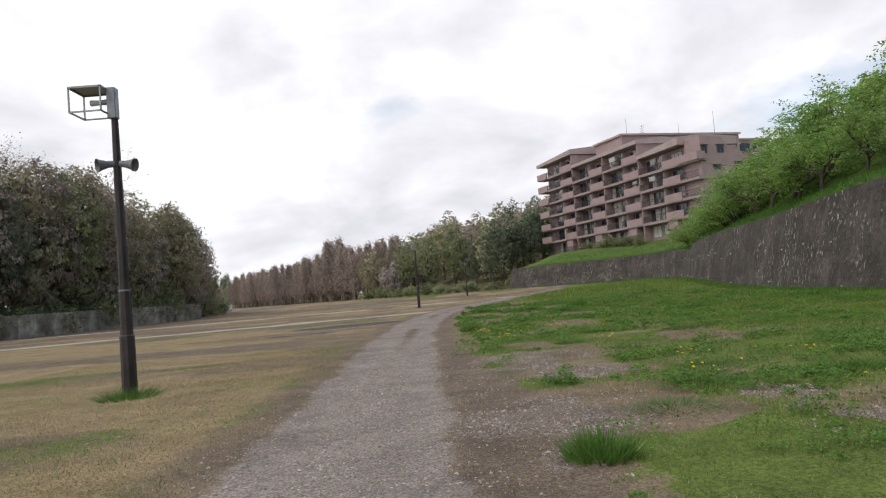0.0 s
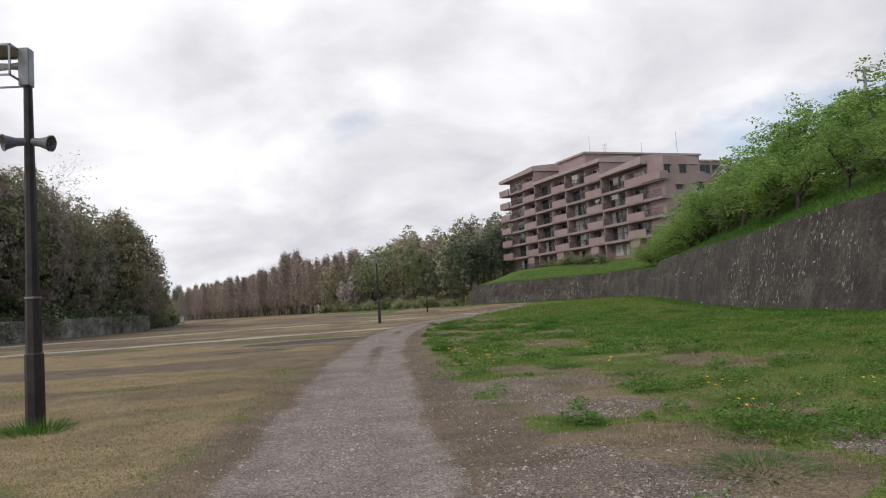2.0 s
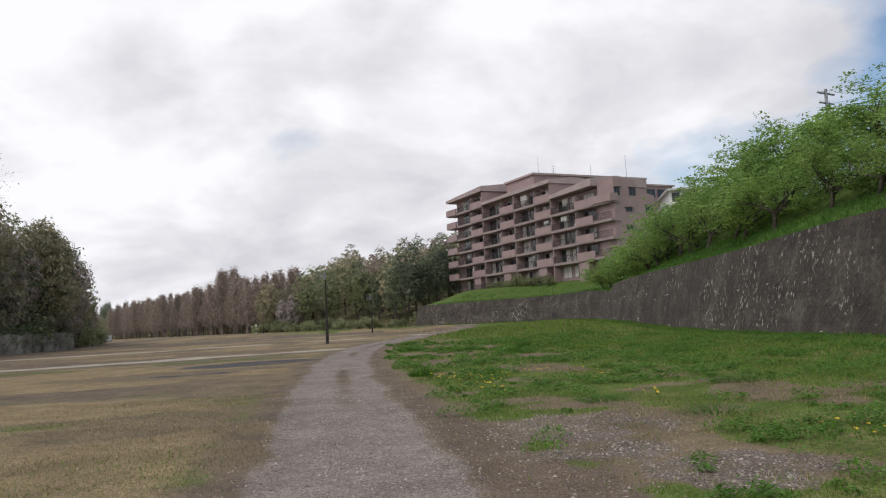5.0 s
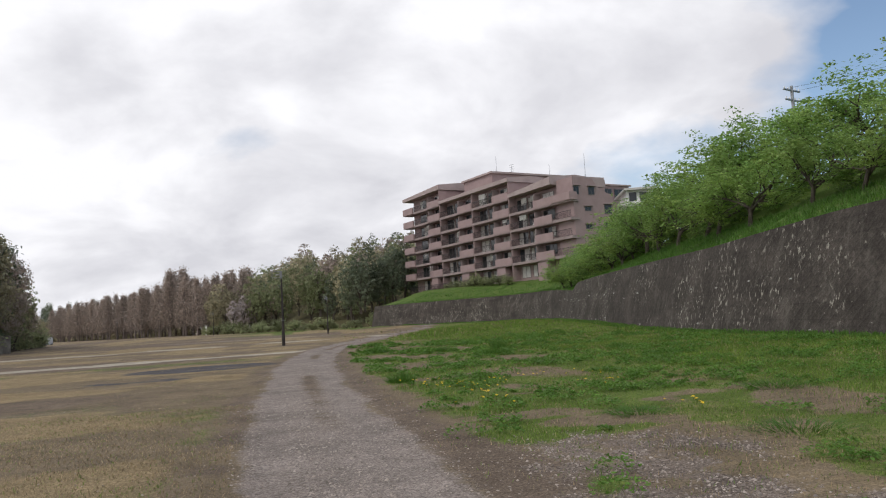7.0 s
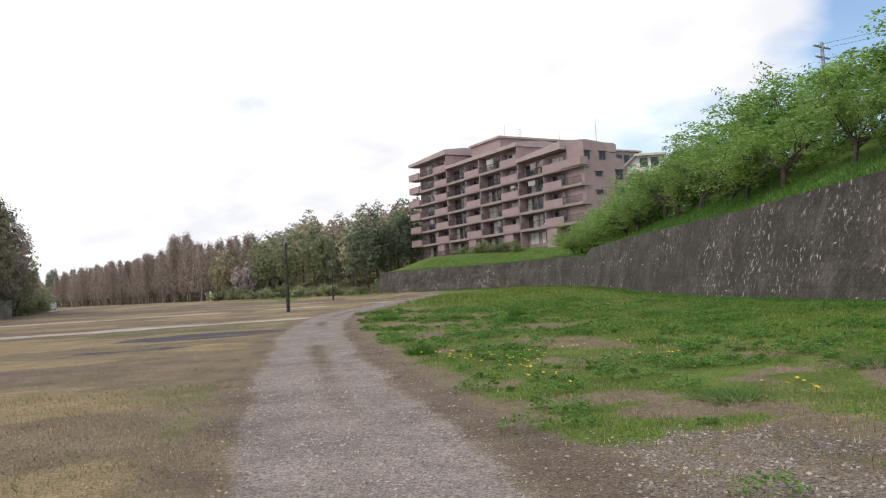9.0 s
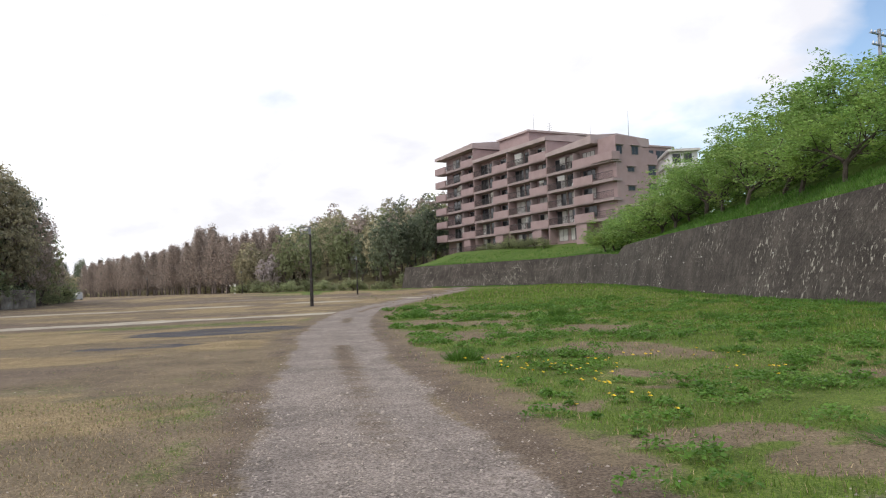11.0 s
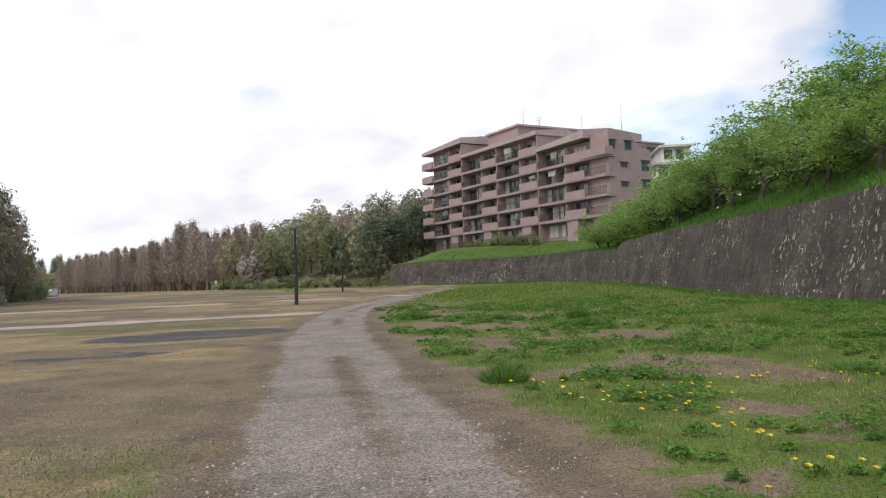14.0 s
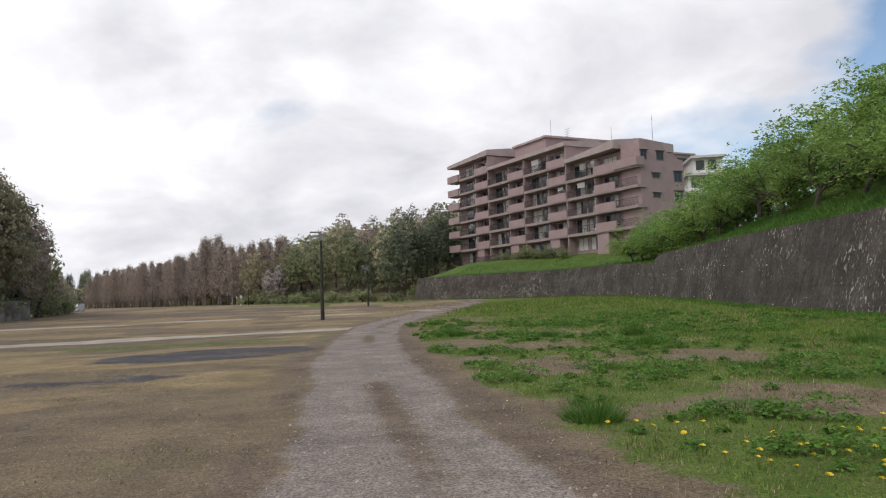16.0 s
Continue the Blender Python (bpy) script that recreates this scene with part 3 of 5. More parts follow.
def railing(b, s0, s1, z, y=0.0):
    r = new("railing")
    r.parent = b
    part("top_rail", boxes((s0, y, z + 1.08, s1, y + 0.06, z + 1.14), (s0, y + 0.01, z + 0.10, s1, y + 0.05, z + 0.14)), M["rail"], r)
    bs = []
    n = int((s1 - s0) / 0.16)
    for k in range(n + 1):
        x = s0 + (s1 - s0 - 0.025) * k / n
        bs.append((x, y + 0.015, z + 0.14, x + 0.025, y + 0.04, z + 1.08))
    part("grille", boxes(*bs), M["rail"], r)


def build_building():
    rot = Matrix((BX, BY, Vector((0, 0, 1)))).transposed().to_4x4()
    b = thing("apartment_building", Matrix.Translation((26.05, 167.0, 0)) @ rot, "mauve tiled apartment block with stepped rows of balconies", "building")
    sec = [(0.0, 15.2, 7), (15.2, 39.3, 6), (39.3, LEN, 5)]
    for s0, s1, top in sec:
        zt = FLOORS[top]
        part("wall", boxes((s0 + (1.2 if s0 == 0 else 0), BALC, BASE - 2, s1 - (0.0 if s1 < 50 else 4.2), DEPTH, zt)), M["render_wall"], b)
    # end wall with its chamfered back
    z5 = FLOORS[5]
    bm = bmesh.new()
    prof = [(0.9, BASE - 2), (8.9, BASE - 2), (8.9, z5 - 1.9), (8.0, z5 - 1.7), (6.3, z5 - 1.2), (4.8, z5 + 0.55), (0.9, z5 + 0.75)]
    f0 = [bm.verts.new((LEN - 0.25, y, z)) for y, z in prof]
    f1 = [bm.verts.new((LEN - 4.2, y, z)) for y, z in prof]
    bm.faces.new(f0)
    bm.faces.new(f1[::-1])
    for i in range(len(prof)):
        j = (i + 1) % len(prof)
        bm.faces.new((f0[i], f1[i], f1[j], f0[j]))
    bmesh.ops.recalc_face_normals(bm, faces=bm.faces)
    part("end_wall", bm, M["tile"], b)
    for y0, y1, z0, z1 in ((1.0, 2.1, z5 - 2.05, z5 - 0.75), (3.9, 5.2, z5 - 2.05, z5 - 0.75), (3.0, 4.3, z5 - 4.6, z5 - 3.9), (7.0, 8.5, z5 - 5.0, z5 - 3.5), (3.0, 4.3, z5 - 7.4, z5 - 6.7), (7.0, 8.5, z5 - 7.8, z5 - 6.3)):
        w = new("window")
        w.parent = b
        part("window_frame", boxes((LEN - 0.3, y0, z0, LEN - 0.2, y1, z0 + 0.08), (LEN - 0.3, y0, z1 - 0.08, LEN - 0.2, y1, z1), (LEN - 0.3, y0, z0, LEN - 0.21, y0 + 0.08, z1), (LEN - 0.3, y1 - 0.08, z0, LEN - 0.21, y1, z1), (LEN - 0.3, (y0 + y1) / 2 - 0.03, z0, LEN - 0.212, (y0 + y1) / 2 + 0.03, z1)), M["frame"], w)
        part("pane", boxes((LEN - 0.3, y0 + 0.06, z0 + 0.06, LEN - 0.235, y1 - 0.06, z1 - 0.06)), M["glass"], w)
        part("window_hood", boxes((LEN - 0.3, y0 - 0.2, z1 + 0.05, LEN + 0.1, y1 + 0.2, z1 + 0.14)), M["slab"], w)
    # roofs, rising along each section
    for (s0, s1, top), rise in zip(sec, (0.55, 0.1, 0.85)):
        zt = FLOORS[top]
        bm = bmesh.new()
        a0, a1 = s0 - (0.6 if s0 == 0 else -0.1), s1 + (0.3 if s1 < 50 else -4.4)
        pts = []
        for y, up in ((-0.2, 0.0), (5.0, 0.55), (DEPTH + 0.3, 0.0)):
            for s, dz in ((a0, 0), (a1, rise)):
                pts.append((s, y, zt + 0.25 * dz, zt + dz + 0.6 + up))
        lo = [bm.verts.new((s, y, z0)) for s, y, z0, z1 in pts]
        hi = [bm.verts.new((s, y, z1)) for s, y, z0, z1 in pts]
        for k in (0, 2):
            bm.faces.new((hi[k], hi[k + 1], hi[k + 3], hi[k + 2]))
            bm.faces.new((lo[k + 1], lo[k], lo[k + 2], lo[k + 3]))
            bm.faces.new((lo[k], hi[k], hi[k + 2], lo[k + 2]))
            bm.faces.new((lo[k + 1], lo[k + 3], hi[k + 3], hi[k + 1]))
        bm.faces.new((lo[0], lo[1], hi[1], hi[0]))
        bm.faces.new((lo[5], lo[4], hi[4], hi[5]))
        part("roof", bm, M["roofing"], b)
    # rear wing, one storey above the front roof
    part("rear_wing", boxes((18.7, 4.0, FLOORS[6] + 0.6, 28.7, 11.0, 27.85), (18.7, 11.0, BASE - 2, 28.7, 31.0, 27.85), (18.9, 31.0, BASE - 2, 28.5, 38.5, 26.7)), M["tile"], b)
    part("wing_roof", boxes((18.3, 3.6, 27.85, 29.1, 31.3, 28.2), (18.5, 31.3, 26.7, 28.9, 38.9, 27.0)), M["roofing"], b)
    for k in range(8):
        w = new("window")
        w.parent = b
        y0 = 12.5 + 3.1 * k
        z0 = 25.2 if y0 < 30 else 24.2
        part("window_frame", boxes((28.66, y0, z0, 28.76, y0 + 2.4, z0 + 0.08), (28.66, y0, z0 + 1.72, 28.76, y0 + 2.4, z0 + 1.8), (28.66, y0 + 1.16, z0 + 0.08, 28.76, y0 + 1.24, z0 + 1.72)), M["frame"], w)
        part("pane", boxes((28.66, y0 + 0.02, z0 + 0.08, 28.72, y0 + 2.38, z0 + 1.72)), M["glass"], w)
    # antennas
    for s, y, h in ((27.5, 6, 6.5), (43.5, 6, 4.0), (52.0, 6.5, 4.0), (28.2, 9, 4.6)):
        bm = bmesh.new()
        tube(bm, (s, y, FLOORS[6 if s < 39 else 5] + 0.5), (s, y, FLOORS[6 if s < 39 else 5] + 2.2 + h * 0.8), 0.045, 0.025, 6)
        if s == 28.2:
            for k in range(4):
                z = FLOORS[6] + 4.5 + 0.42 * k
                tube(bm, (s - 0.7, y, z), (s + 0.7, y, z), 0.03, 0.03, 5)
        part("antenna", bm, M["galv"], b)
    # balconies, level by level
    for ui, (s0, sp, s1, top) in enumerate(UNITS):
        first, last = ui == 0, ui == 3
        a0 = 0.0 if first else s0
        a1 = LEN if last else s1
        part("party_wall", boxes((s1 - 0.12, 0.05, BASE, s1 + 0.12, BALC, FLOORS[top])), M["render_wall"], b) if not last else None
        for lv in range(1, top):
            z = FLOORS[lv]
            bal = new("balcony")
            bal.parent = b
            part("floor_slab", boxes((a0 + 0.004, 0.02, z - 0.36, a1 - 0.004, BALC + 0.1, z + 0.06)), M["slab"], bal)
            part("parapet", boxes((sp, -0.06, z - 0.22, s1 - 0.1, 0.12, z + 1.12)), M["tile"], bal)
            if first:
                part("parapet", boxes((-0.6, -0.25, z - 0.22, s0 - 0.02, 0.12, z + 1.12), (-0.6, 0.12, z - 0.22, -0.42, BALC + 0.3, z + 1.12)), M["tile"], bal)
            if last:
                if lv == top - 1:
                    part("parapet", boxes((s1 - 0.1, -0.2, z - 0.1, LEN + 0.2, -0.02, z + 1.1), (LEN + 0.02, -0.02, z - 0.1, LEN + 0.2, 1.3, z + 1.1)), M["tile"], bal)
                else:
                    railing(bal, s1, LEN, z)
            railing(bal, s0 + 0.1, sp, z)
            # sliding windows and dividing screens behind
            window(b, s0 + 0.35, s0 + 2.95, z + 0.05, z + 2.3, light=0.24)
            window(b, s0 + 3.5, s0 + 6.3, z + 0.05, z + 2.3, panes=3, light=0.26)
            window(b, sp + 0.6, s1 - 1.2, z + 0.6, z + 2.3, panes=3, light=0.3)
            part("drain_pipe", tube(bmesh.new(), (s0 + 3.2, BALC - 0.12, z), (s0 + 3.2, BALC - 0.12, z + 2.5), 0.06, 0.06, 6), M["curtain"], bal)
            if lv % 2 == ui % 2:
                part("air_conditioner", boxes((sp - 1.5, 0.9, z + 0.02, sp - 0.7, 1.25, z + 0.65), bevel=0.03), M["white"], bal)
            part("screen", boxes((sp - 0.1, 0.2, z, sp, BALC, z + 2.3)), M["slab"], bal)
            if last:
                window(b, 51.0 + 0.2, 51.3 + 0.9, z + 0.1, z + 2.2, panes=1, light=0.7)
        # ground floor
        z = BASE
        part("pier", boxes((sp, 0.2, BASE - 1.5, sp + 2.6, BALC, FLOORS[1] - 0.28)), M["tile"], b)
        window(b, s0 + 0.6, s0 + 3.0, z + 0.2, z + 2.2, light=0.5)
        window(b, s0 + 3.8, s0 + 6.0, z + 0.2, z + 2.2, light=0.5)
    fence = []
    for k in range(150):
        fence.append((2.0 + 0.25 * k, -0.62, BASE - 0.3, 2.05 + 0.25 * k, -0.58, BASE + 0.95))
    fence.append((2.0, -0.63, BASE + 0.95, 39.3, -0.57, BASE + 1.0))
    part("garden_fence", boxes(*fence), M["rail"], b)
    return b


build_building()


# ---- street lamps ----
def lamp_post(x, y, label, speakers=False, turn=0.0):
    z = float(ground_z(x, y))
    p = thing("street_lamp", pose(x, y, z, 0, 0, turn), label, "street lamp", "park lamps")
    bm = bmesh.new()
    rings = [(0.0, 0.135), (1.1, 0.13), (1.12, 0.112), (1.93, 0.105), (1.94, 0.095), (5.0, 0.062), (5.15, 0.06)]
    prev = None
    for zz, r in rings:
        ring = [bm.verts.new((r * math.cos(a), r * math.sin(a), zz)) for a in (math.pi / 8 + math.pi / 4 * i for i in range(8))]
        if prev:
            for i in range(8):
                bm.faces.new((prev[i], prev[(i + 1) % 8], ring[(i + 1) % 8], ring[i]))
        prev = ring
    bm.faces.new(prev)
    part("pole", bm, M["pole"], p)
    part("collar", tube(bmesh.new(), (0, 0, 1.915), (0, 0, 1.945), 0.112, 0.112, 12), M["galv"], p, "thin pale band on the pole")
    part("lamp_bracket", boxes((-0.10, -0.09, 5.12, 0.06, 0.09, 5.70), bevel=0.012), M["galv"], p)
    h = new("lamp_head")
    h.parent = p
    x0, x1, y0, y1, z0, z1, w = -0.70, -0.10, -0.30, 0.30, 5.22, 5.67, 0.026
    bars = []
    for yy in (y0, y1):
        for zz in (z0, z1):
            bars.append((x0, yy - w / 2, zz - w / 2, x1, yy + w / 2, zz + w / 2))
        bars.append((x0, yy - w / 2, z0, x0 + w, yy + w / 2, z1))
        bars.append((x1 - w, yy - w / 2, z0, x1, yy + w / 2, z1))
    for xx in (x0, x1 - w):
        for zz in (z0, z1):
            bars.append((xx, y0, zz - w / 2, xx + w, y1, zz + w / 2))
    part("head_frame", boxes(*bars), M["galv"], h)
    part("head_roof", boxes((x0, y0, z1 + w / 2, x1, y1, z1 + w / 2 + 0.012)), M["galv"], h)
    part("lamp_socket", tube(bmesh.new(), (-0.1, 0, 5.44), (-0.22, 0, 5.44), 0.06, 0.05, 12), M["galv"], h)
    part("bulb", tube(bmesh.new(), (-0.22, 0, 5.44), (-0.42, 0, 5.44), 0.045, 0.06, 12), M["clear"], h)
    if speakers:
        for sx, sy in ((-0.75, -0.65), (0.9, -0.15)):
            sp = new("loudspeaker")
            sp.parent = p
            d = Vector((sx, sy, -0.16)).normalized()
            c = Vector((0, 0, 4.28))
            bm = bmesh.new()
            tube(bm, c + d * 0.06, c + d * 0.16, 0.06, 0.065, 12)
            tube(bm, c + d * 0.16, c + d * 0.36, 0.06, 0.12, 14, caps=False)
            tube(bm, c + d * 0.36, c + d * 0.34, 0.128, 0.128, 14, caps=False)
            tube(bm, c + d * 0.355, c + d * 0.20, 0.115, 0.045, 14, caps=False)
            part("horn", bm, M["horn"], sp)
            part("driver_cap", tube(bmesh.new(), c + d * 0.22, c + d * 0.31, 0.045, 0.02, 10), M["galv"], sp)
            part("bracket", tube(bmesh.new(), c, c + d * 0.07, 0.03, 0.03, 8), M["galv"], sp)
    return p


lamp_post(-4.34, 15.0, "dark square-headed park lamp post with two horn loudspeakers", speakers=True)
lamp_post(-0.43, 67.3, "dark park lamp post with an open box head")
lamp_post(6.14, 125.2, "far dark park lamp post beside the track")
lamp_post(-18.0, 205.0, "far thin park lamp post before the woods")
lamp_post(-52.0, 260.0, "far thin park lamp post before the woods")


# ---- concrete boundary wall on the far side of the field ----
def concrete_wall():
    a, b = Vector((-42.0, 52.0, 0)), Vector((-34.6, 113.5, 0))
    d = (b - a).normalized()
    w = thing("boundary_wall", Matrix.Translation(a) @ d.to_track_quat("X", "Z").to_matrix().to_4x4(), "grey stained concrete boundary wall in front of trees", "wall")
    L = (b - a).length
    n = 23
    for k in range(n):
        x0, x1 = L * k / n, L * (k + 1) / n - 0.03
        part("panel", boxes((x0, -0.12, -0.3, x1, 0.12, 2.25), bevel=0.02), M["concrete"], w)
    w["kind"] = "structure"
    rs = np.random.RandomState(61)
    c = np.stack([rs.rand(420) * L, 0.18 + 0.15 * rs.rand(420), 2.5 - rs.rand(420) ** 1.5 * 1.9], -1)
    c = c[fbm(c[:, 0], c[:, 0] * 0, 0.28, 62) + 0.22 * (c[:, 2] - 1.6) > 0.5]
    iv = new("ivy", quads_mesh("ivy", leaf_quads(rs, c, 26, 0.22, 0.09, 1.2, upright=1.0), M["leaf_dark"]))
    iv.matrix_world = w.matrix_world.copy()
    tagged(iv, "dark green ivy hanging over the concrete wall", "ivy", kind="stuff")



# ---- trees ----
def tree_skeleton(rs, height, spread, levels, first, n_main, up, wobble=0.25):
    """Branch segments (p0, p1, r0, r1) and twig tips."""
    segs, tips = [], []

    def grow(p, d, length, r, level):
        steps = 3
        for i in range(steps):
            d = (d + Vector(rs.normal(0, wobble, 3)) * (0.35 if level == 0 else 1) + Vector((0, 0, up * 0.12 if level else 0))).normalized()
            q = p + d * (length / steps)
            r1 = r * (0.82 if i < steps - 1 else 0.7)
            segs.append((p, q, r, r1))
            if level >= levels - 1:
                tips.append(q)
            if level < levels and (level > 0 or i > 0):
                for _ in range(2):
                    side = Vector(rs.normal(0, 1, 3))
                    side = (side - d * side.dot(d)).normalized()
                    nd_ = (d * (0.5 + 0.3 * rs.rand()) + side * (0.55 + 0.5 * rs.rand()) + Vector((0, 0, up * 0.25))).normalized()
                    grow(q, nd_, length * (0.5 + 0.2 * rs.rand()), r1 * 0.62, level + 1)
            p, r = q, r1
        tips.append(p)

    trunk_h = height * first
    base_r = height * 0.018 + 0.05
    segs.append((Vector((0, 0, -0.4)), Vector((0, 0, trunk_h * 0.25)), base_r * 1.35, base_r))
    top = Vector((rs.normal(0, 0.03) * height, rs.normal(0, 0.03) * height, trunk_h))
    segs.append((Vector((0, 0, trunk_h * 0.25)), top, base_r, base_r * 0.85))
    for k in range(n_main):
        a = 2 * math.pi * (k + rs.rand() * 0.6) / n_main
        d = Vector((math.cos(a) * spread, math.sin(a) * spread, 0.35 + up + 0.5 * rs.rand())).normalized()
        grow(top - Vector((0, 0, trunk_h * 0.25 * rs.rand())), d, (height - trunk_h) * (0.75 + 0.3 * rs.rand()) * 0.62, base_r * 0.6, 1)
    return segs, tips


def tubes_mesh(name, segs, mat, sides=5):
    co, faces = [], []
    for p0, p1, r0, r1 in segs:
        q = (p1 - p0).to_track_quat("Z", "Y")
        b = len(co)
        for p, r in ((p0, r0), (p1, r1)):
            for i in range(sides):
                a = 2 * math.pi * i / sides
                co.append(p + q @ Vector((r * math.cos(a), r * math.sin(a), 0)))
        for i in range(sides):
            j = (i + 1) % sides
            faces.append((b + i, b + j, b + sides + j, b + sides + i))
    me = bpy.data.meshes.new(name)
    me.from_pydata([tuple(v) for v in co], [], faces)
    me.materials.append(mat)
    return me


def lobed_crown(rs, height, clumps, per, size, rx=0.27, rz=0.45, cz=0.54):
    """Foliage in clumps over the outside of several overlapping lobes, and the lobes' centres."""
    n = 15
    c = rs.normal(0, 1, (n, 3))
    c /= np.linalg.norm(c, axis=1)[:, None]
    c = c * (0.45 + 0.25 * rs.rand(n, 1))
    c[:, 0:2] *= (1 - 0.35 * np.clip(c[:, 2:3], 0, 1))
    rad = 0.34 + 0.16 * rs.rand(n)
    k = rs.randint(0, n, clumps)
    d = rs.normal(0, 1, (clumps, 3))
    d /= np.linalg.norm(d, axis=1)[:, None]
    p = c[k] + d * (rad[k] * (0.82 + 0.26 * rs.rand(clumps)))[:, None]
    deep = (np.linalg.norm(p[:, None] - c[None], axis=2) < rad[None] * 0.72).any(axis=1)
    p = p[~deep]
    ell = np.array((rx, rx, rz)) * height
    lift = np.array((0, 0, cz * height))
    return leaf_quads(rs, p * ell + lift, per, height * 0.017, size, 0.7, out=d[~deep]), c * ell + lift


def leaf_quads(rs, centres, per, blob, size, flat=0.6, upright=0.35, out=None):
    """Loose leaf faces scattered round the given centres."""
    c = np.repeat(np.asarray(centres, float), per, axis=0)
    n = len(c)
    off = rs.normal(0, 1, (n, 3)) * blob
    off[:, 2] *= flat
    c = c + off
    a = rs.normal(0, 1, (n, 3))
    a[:, 2] *= upright
    a /= np.linalg.norm(a, axis=1)[:, None]
    b = np.cross(a, rs.normal(0, 0.55, (n, 3)) + (0, 0, 1))
    b /= np.linalg.norm(b, axis=1)[:, None]
    if out is not None:
        face = np.repeat(out, per, axis=0) + rs.normal(0, 0.45, (n, 3)) + (0, 0, 0.25)
        a = np.cross(face, a)
        a /= np.linalg.norm(a, axis=1)[:, None] + 1e-9
        b = np.cross(face, a)
        b /= np.linalg.norm(b, axis=1)[:, None] + 1e-9
    s = size * (0.6 + 0.8 * rs.rand(n, 1))
    return np.stack([c - a * s, c + b * s * 0.5 + a * s * 0.1, c + a * s, c - b * s * 0.5 + a * s * 0.1], 1)


def make_tree(name, seed, height, kind, label, far=True):
    rs = np.random.RandomState(seed)
    t = thing(name, Matrix(), label, "tree")
    if kind in ("cone", "fir"):
        segs = [(Vector((0, 0, -0.5)), Vector((0, 0, height * 0.5)), height * 0.014 + 0.08, height * 0.008 + 0.04), (Vector((0, 0, height * 0.5)), Vector((0, 0, height)), height * 0.008 + 0.04, 0.02)]
        tips = []
        nb = 120
        start = 0.07 if kind == "cone" else 0.08
        for k in range(nb):
            h = start + (0.99 - start) * (k + rs.rand()) / nb
            R = height * (0.36 if kind == "cone" else 0.26) * (1 - h) ** 0.8 * (0.75 + 0.4 * rs.rand()) + 0.15
            a = rs.rand() * 6.283
            d = Vector((math.cos(a), math.sin(a), 0.75 if kind == "cone" else -0.1)).normalized()
            p = Vector((0, 0, h * height))
            q = p + d * R
            segs.append((p, q, 0.05, 0.015))
            for f in (0.35, 0.6, 0.8, 1.0):
                tips.append(p.lerp(q, f))
        tips = [v for v in tips if v.z < height * 1.01]
        leaves = leaf_quads(rs, tips, 4, height * 0.020, height * 0.0155, 2.2, upright=1.8)
        mats = ("twig" if kind == "cone" else "leaf_dark", "bark_pale" if kind == "cone" else "bark")
    elif kind == "bare":
        segs, tips = tree_skeleton(rs, height, 0.55, 4, 0.3, 4, 0.5)
        leaves = leaf_quads(rs, tips, 3, height * 0.02, height * 0.005)
        mats = ("leaf_olive", "bark_pale")
    elif kind == "cherry":
        segs, tips = tree_skeleton(rs, height, 1.15, 3, 0.22, 6, 0.22, 0.2)
        tips = [tips[i] for i in rs.permutation(len(tips))[:520]]
        segs = [s for s in segs if s[2] > 0.026]
        leaves = leaf_quads(rs, tips, 13, height * 0.042, 0.112, 0.28)
        mats = ("leaf_cherry", "bark")
    elif kind == "bush":
        segs, tips = tree_skeleton(rs, height, 1.2, 2, 0.12, 6, 0.3)
        tips = [tips[i] for i in rs.permutation(len(tips))[:110]]
        leaves = leaf_quads(rs, tips, 9, height * 0.11, height * 0.052, 0.8)
        mats = ("leaf_green", "bark")
    else:
        near = kind.startswith("near_")
        kind = kind.replace("near_", "")
        leaves, hubs = lobed_crown(rs, height, 950 if near else 420, 11 if near else 6, height * (0.0125 if near else 0.023))
        segs, tips = tree_skeleton(rs, height, 0.8, 2, 0.22, 5, 0.35)
        segs = segs[:2] + [(Vector((0, 0, 0.2 * height)).lerp(Vector((0, 0, q[2] * 0.6)), 0.5), Vector(q), height * 0.006, height * 0.002) for q in hubs]
        mats = ({"dark": "leaf_dark", "olive": "leaf_olive", "brown": "twig", "blossom": "blossom"}.get(kind, "leaf_green"), "bark")
    k = height / max(leaves[:, :, 2].max(), 0.1)
    leaves = leaves * k
    segs = [(p * k, q * k, r0 * k, r1 * k) for p, q, r0, r1 in segs]
    o = new("trunk", tubes_mesh("trunk", segs, M[mats[1]], 6 if not far else 4))
    o.parent = t
    o = new("crown", quads_mesh("crown", leaves, M[mats[0]]))
    o.parent = t
    return t


PROTO = {}


def plant(kind, variant, x, y, z, height, rz, label, name, group, far=True):
    """A tree of a kind, from one of its few shapes, scaled to its height."""
    key = (kind, variant)
    base_h = {"cherry": 6.5, "bush": 2.0, "cone": 20, "fir": 20}.get(kind, 16)
    s = height / base_h
    m = Matrix.Translation((x, y, z)) @ Matrix.Rotation(rz, 4, "Z")
    if key not in PROTO:
        PROTO[key] = make_tree(name, 100 + 17 * variant + len(kind), base_h, kind, label, far)
        t = PROTO[key]
        t.matrix_world = m @ Matrix.Scale(s, 4)
    else:
        t = copy_thing(PROTO[key], m)
        t.scale = (s, s, s)
        t.name = name
    tagged(t, label, "tree" if kind != "bush" else "shrub", group)
    return t


def rand_in(rs, a, b):
    return a + (b - a) * rs.rand()


